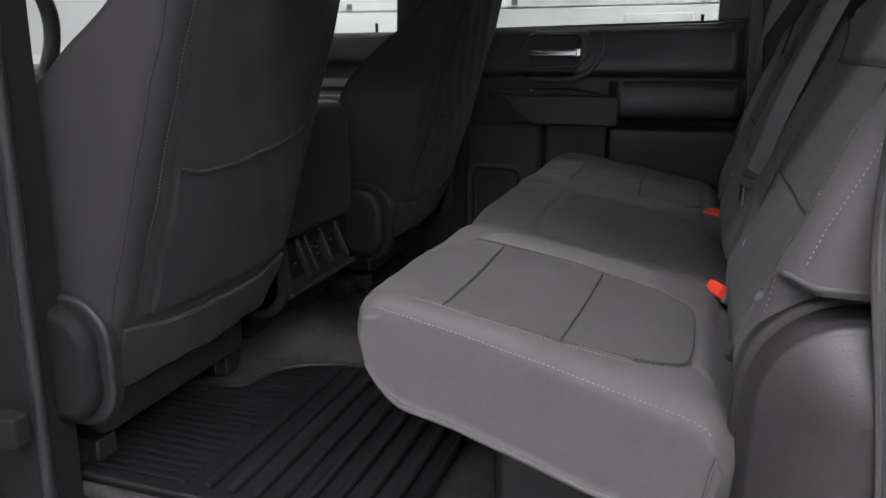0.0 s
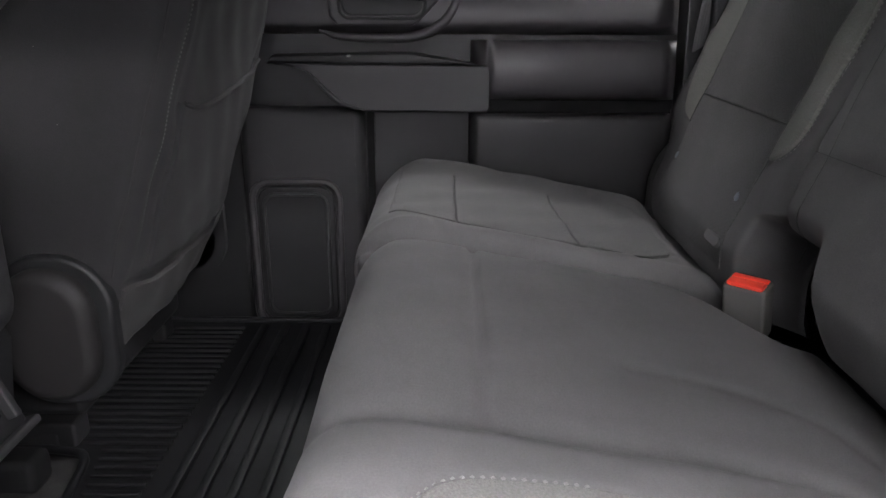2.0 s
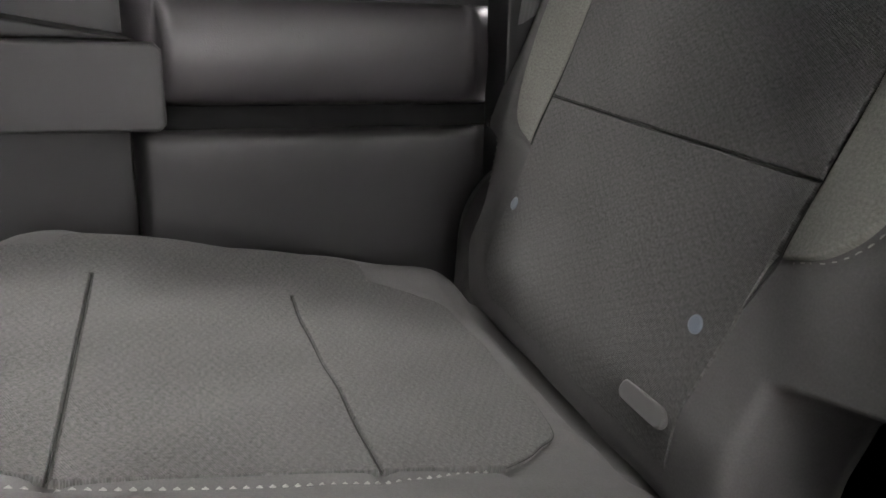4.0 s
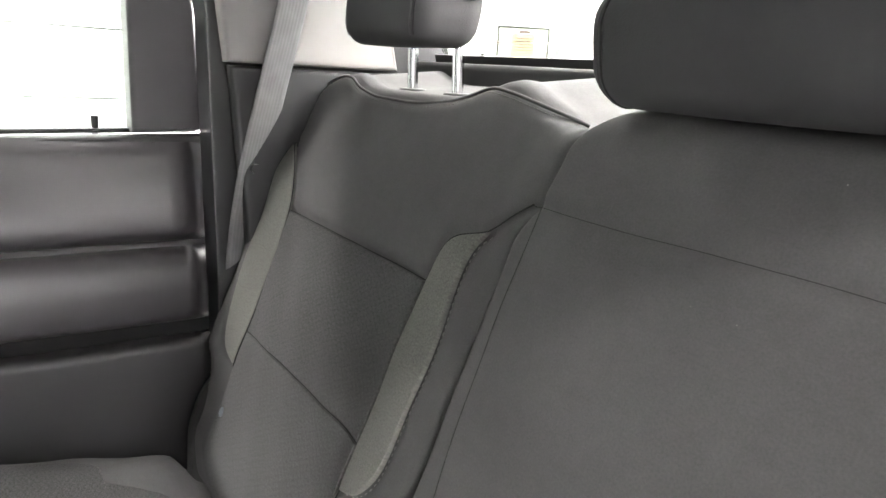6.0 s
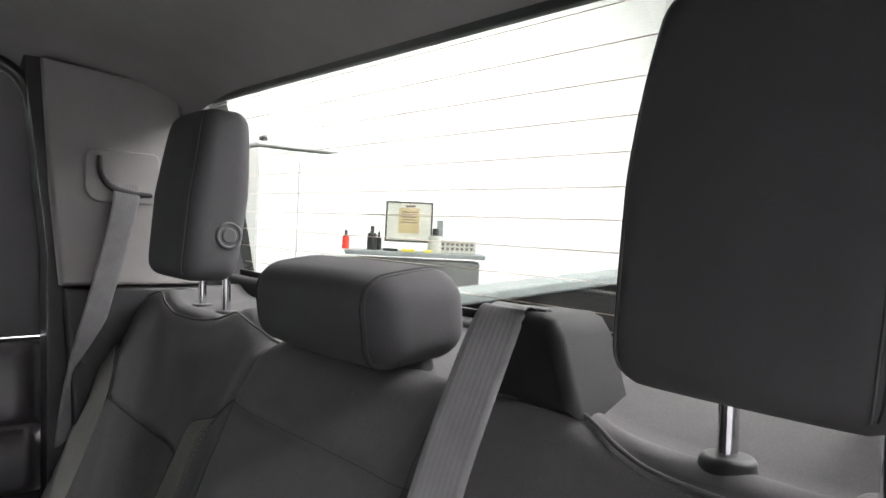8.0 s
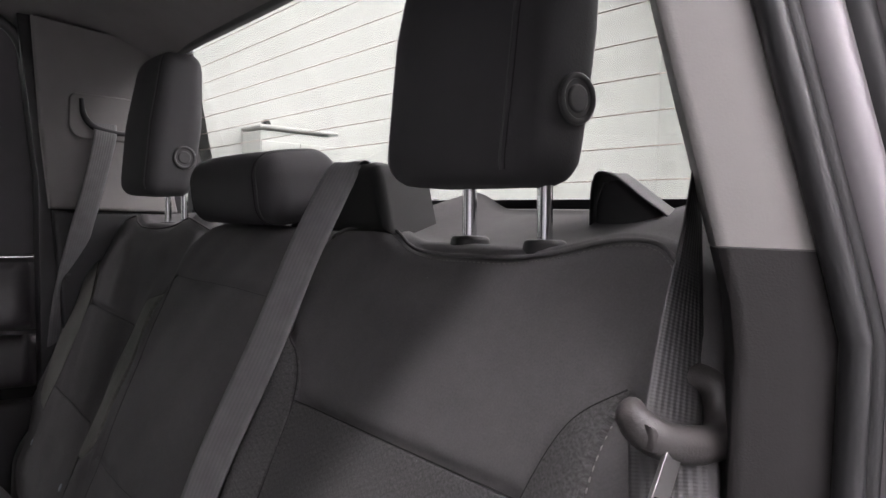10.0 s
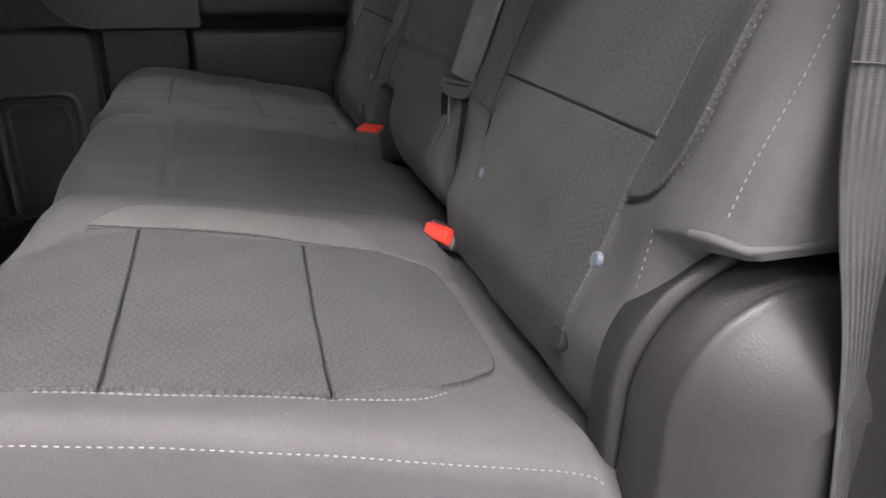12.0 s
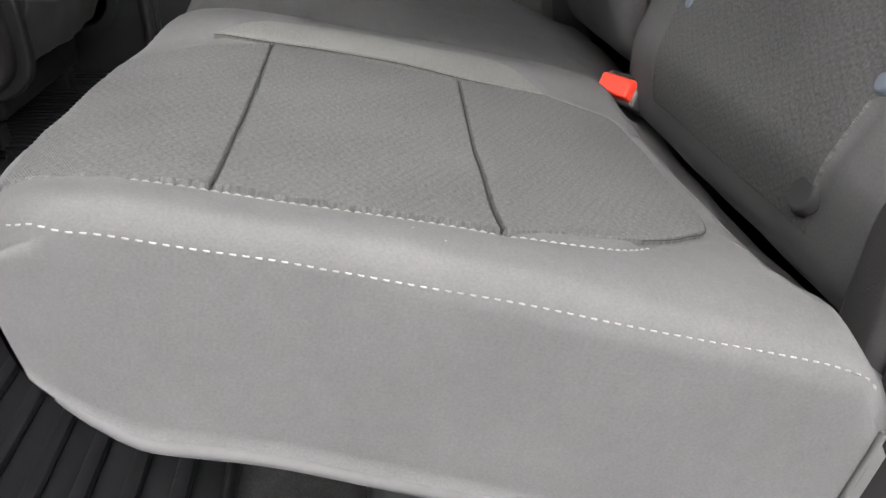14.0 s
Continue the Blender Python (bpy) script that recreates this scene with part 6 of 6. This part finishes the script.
# ---- truck bed and what stands behind ----
def truck_bed():
    th = thing("truck_bed", (1.5, MID, -0.2), "black lined truck bed with grey rail caps behind the cab", "truck bed")
    part("floor_liner", rbox((2.1, 1.6, 0.04), (1.62, MID, 0.30), 0.01), LINER_BED, th)
    for y in (0.66, 2.32):
        out = ((0, y + 0.03, 0), (1, 0, 0), (0, 0, 1), (0, -1, 0))
        part("side_liner", plate(out, [(0.57, 0.28), (2.67, 0.28), (2.67, 0.90), (0.57, 0.745)], 0.06, 0.01), LINER_BED, th)
        out = ((0, y + 0.06, 0), (1, 0, 0), (0, 0, 1), (0, -1, 0))
        part("rail_cap", plate(out, [(0.56, 0.735), (2.68, 0.893), (2.68, 0.927), (0.56, 0.767)], 0.12, 0.008), RAIL, th, "grey rail cap")
        part("liner_crease", rod((1.45, y - 0.03 if y > 1 else y + 0.03, 0.815), (2.35, y - 0.03 if y > 1 else y + 0.03, 0.716), 0.006, 8), GREY, th)
    part("tailgate", rbox((0.07, 1.6, 0.60), (2.66, MID, 0.58), 0.02), LINER_BED, th)
    part("tailgate_cap", rbox((0.09, 1.6, 0.04), (2.66, MID, 0.90), 0.012), RAIL, th)
    part("head_panel", rbox((0.05, 1.6, 0.5), (0.56, MID, 0.55), 0.015), LINER_BED, th)
    for z in (0.765, 0.565):
        tie = part("tie_down", rbox((0.05, 0.02, 0.02), (2.19, 2.28, z), 0.005), STEEL, th)
        part("ring", rod((2.17, 2.262, z), (2.22, 2.262, z), 0.006, 10), CHROME, tie)
        part("bracket", rbox((0.012, 0.02, 0.10), (2.13, 2.285, z + 0.05), 0.004), BLACK, tie)
    for k in range(9):
        part("liner_rib", rbox((2.0, 0.05, 0.012), (1.62, 0.86 + k * 0.157, 0.325), 0.004), LINER_BED, th)


truck_bed()


def tool_cart():
    """A cart with a leaning framed board and small bottles, off behind the truck."""
    k_ = 0.84
    e = Vector((3.15, 5.36, 0.0))
    u = Vector((-0.78, 0.62, 0)).normalized()
    v = Vector((0.62, 0.78, 0)).normalized()
    turn = Matrix(((u.x, v.x, 0), (u.y, v.y, 0), (0, 0, 1))).to_4x4() @ Matrix.Scale(k_, 4)

    def place(p, q, z):
        if z < 0:
            return e + (u * p + v * q) * k_ + Vector((0, 0, z))
        return e + (u * p + v * q) * k_ + Vector((0, 0, 0.97 + (z - 1.005) * k_))

    th = thing("tool_cart", (e.x, e.y, GROUND), "grey workshop cart with a flat top behind the truck", "cart")
    part("top", rbox((1.25, 0.5, 0.04), place(-0.05, 0, 0.77), 0.01, 3, turn), RAIL, th)
    part("drawer_case", rbox((1.15, 0.46, 0.6), place(-0.05, 0, 0.42), 0.01, 3, turn), GREY, th)
    for p in (-0.55, 0.45):
        for q in (-0.18, 0.18):
            part("caster", rod(place(p, q - 0.02, GROUND + 0.06), place(p, q + 0.02, GROUND + 0.06), 0.06, 16), BLACK, th)
            part("leg", rod(place(p, q, GROUND + 0.08), place(p, q, 0.15), 0.02, 8), STEEL, th)
    b = thing("framed_board", place(0.05, 0.0, 0.79), "white board in a thin dark frame with a cream sheet", "framed board")
    tilt = turn @ Matrix.Rotation(radians(-8), 4, "X")
    c = place(0.03, 0.05, 1.06)
    part("board", rbox((0.42, 0.02, 0.36), c, 0.002, 2, tilt), BOARD, b)
    m = Matrix.Translation(c) @ tilt
    for s, sz, at in ((0, (0.43, 0.026, 0.016), (0, 0, 0.18)), (1, (0.43, 0.026, 0.016), (0, 0, -0.18)), (2, (0.016, 0.026, 0.375), (0.21, 0, 0)), (3, (0.016, 0.026, 0.375), (-0.21, 0, 0))):
        part("frame_bar", rbox(sz, m @ Vector(at), 0.003, 2, tilt), BLACK, b)
    part("sheet", rbox((0.19, 0.004, 0.235), m @ Vector((0.0, -0.013, 0.01)), 0.0, 1, tilt), PAPER, b, "cream printed sheet")
    part("heading_bar", rbox((0.09, 0.004, 0.02), m @ Vector((-0.01, -0.0145, 0.145)), 0.0, 1, tilt), INK, b)
    for k in range(5):
        part("text_bar", rbox((0.15 - 0.02 * (k % 2), 0.003, 0.008), m @ Vector((0.0, -0.0165, 0.09 - k * 0.024)), 0.0, 1, tilt), INK, b)
    part("prop", rbox((0.06, 0.02, 0.30), place(-0.26, 0.14, 0.94), 0.005, 2, turn), RAIL, b)

    def bottle(p, q, r, h, mat, label, name="spray_bottle"):
        t = thing(name, place(p, q, 0.79), label, "bottle", "bottles on the cart")
        part("body", rod(place(p, q, 0.79), place(p, q, 0.79 + h * 0.7), r, 16, r * 0.9, 0.006), mat, t)
        part("neck", rod(place(p, q, 0.79 + h * 0.7), place(p, q, 0.79 + h), r * 0.4, 10), BLACK, t)

    bottle(0.60, 0.0, 0.03, 0.17, RED, "small red bottle standing on the cart")
    bottle(0.36, 0.0, 0.04, 0.22, BLACK, "black spray bottle standing on the cart")
    bottle(0.30, 0.05, 0.02, 0.17, BLACK, "thin black bottle standing on the cart")
    bottle(-0.22, -0.1, 0.06, 0.22, BOARD, "white round tub standing on the cart", "tub")
    k = thing("basket", place(-0.42, -0.05, 0.79), "white slotted plastic basket on the cart", "basket")
    part("body", rbox((0.34, 0.18, 0.12), place(-0.42, -0.05, 0.85), 0.01, 3, turn), BOARD, k)
    for i in range(7):
        for j in range(2):
            part("slot", rbox((0.025, 0.006, 0.025), place(-0.55 + i * 0.043, -0.142, 0.835 + j * 0.04), 0.003, 2, turn), INK, k)
    for p, w, mat in ((0.02, 0.12, YELLOW), (-0.16, 0.07, YELLOW), (0.18, 0.14, BLACK)):
        t = thing("hand_tool", place(p, -0.16, 0.79), "small tool lying on the cart", "tool", "tools on the cart")
        part("handle", rbox((w, 0.03, 0.025), place(p, -0.16, 0.803), 0.008, 3, turn), mat, t)


tool_cart()


def cabinet():
    th = thing("storage_cabinet", (2.45, 6.0, GROUND), "tall white storage cabinet against the workshop wall", "cabinet")
    part("body", rbox((0.66, 0.36, 2.3), (2.45, 6.1, GROUND + 1.15), 0.01), DOOR_WHITE, th)
    part("cornice", rbox((0.70, 0.38, 0.03), (2.45, 6.08, GROUND + 2.33), 0.02), DOOR_WHITE, th)
    for s in (-0.165, 0.165):
        d = part("door", rbox((0.32, 0.02, 2.2), (2.45 + s, 5.91, GROUND + 1.12), 0.006), DOOR_WHITE, th)
        part("handle", rod((2.45 + s * 0.3, 5.89, GROUND + 1.0), (2.45 + s * 0.3, 5.89, GROUND + 1.15), 0.008, 10), STEEL, d)


cabinet()


def tether_strap():
    th = thing("tether_strap", (0.31, 0.93, 0.80), "folded black tether strap behind the headrest", "strap")
    c = smooth_path([(0.325, 0.965, 0.80), (0.322, 0.966, 0.865), (0.319, 0.956, 0.889), (0.318, 0.938, 0.889), (0.320, 0.905, 0.868), (0.322, 0.875, 0.848), (0.325, 0.855, 0.82)], 40)
    ribbon("webbing", c, [(1, 0.25, 0)] * 40, 0.045, 0.0018, WEB_DARK, th)
    fold = [(0.960, 0.79), (0.962, 0.862), (0.954, 0.884), (0.938, 0.886), (0.905, 0.864), (0.875, 0.844), (0.862, 0.82), (0.862, 0.79)]
    part("strap_fold", plate(((0.328, 0, 0), (0, 1, 0), (0, 0, 1), (-1, 0, 0)), fold, 0.020, 0.004), WEB_DARK, th)


tether_strap()
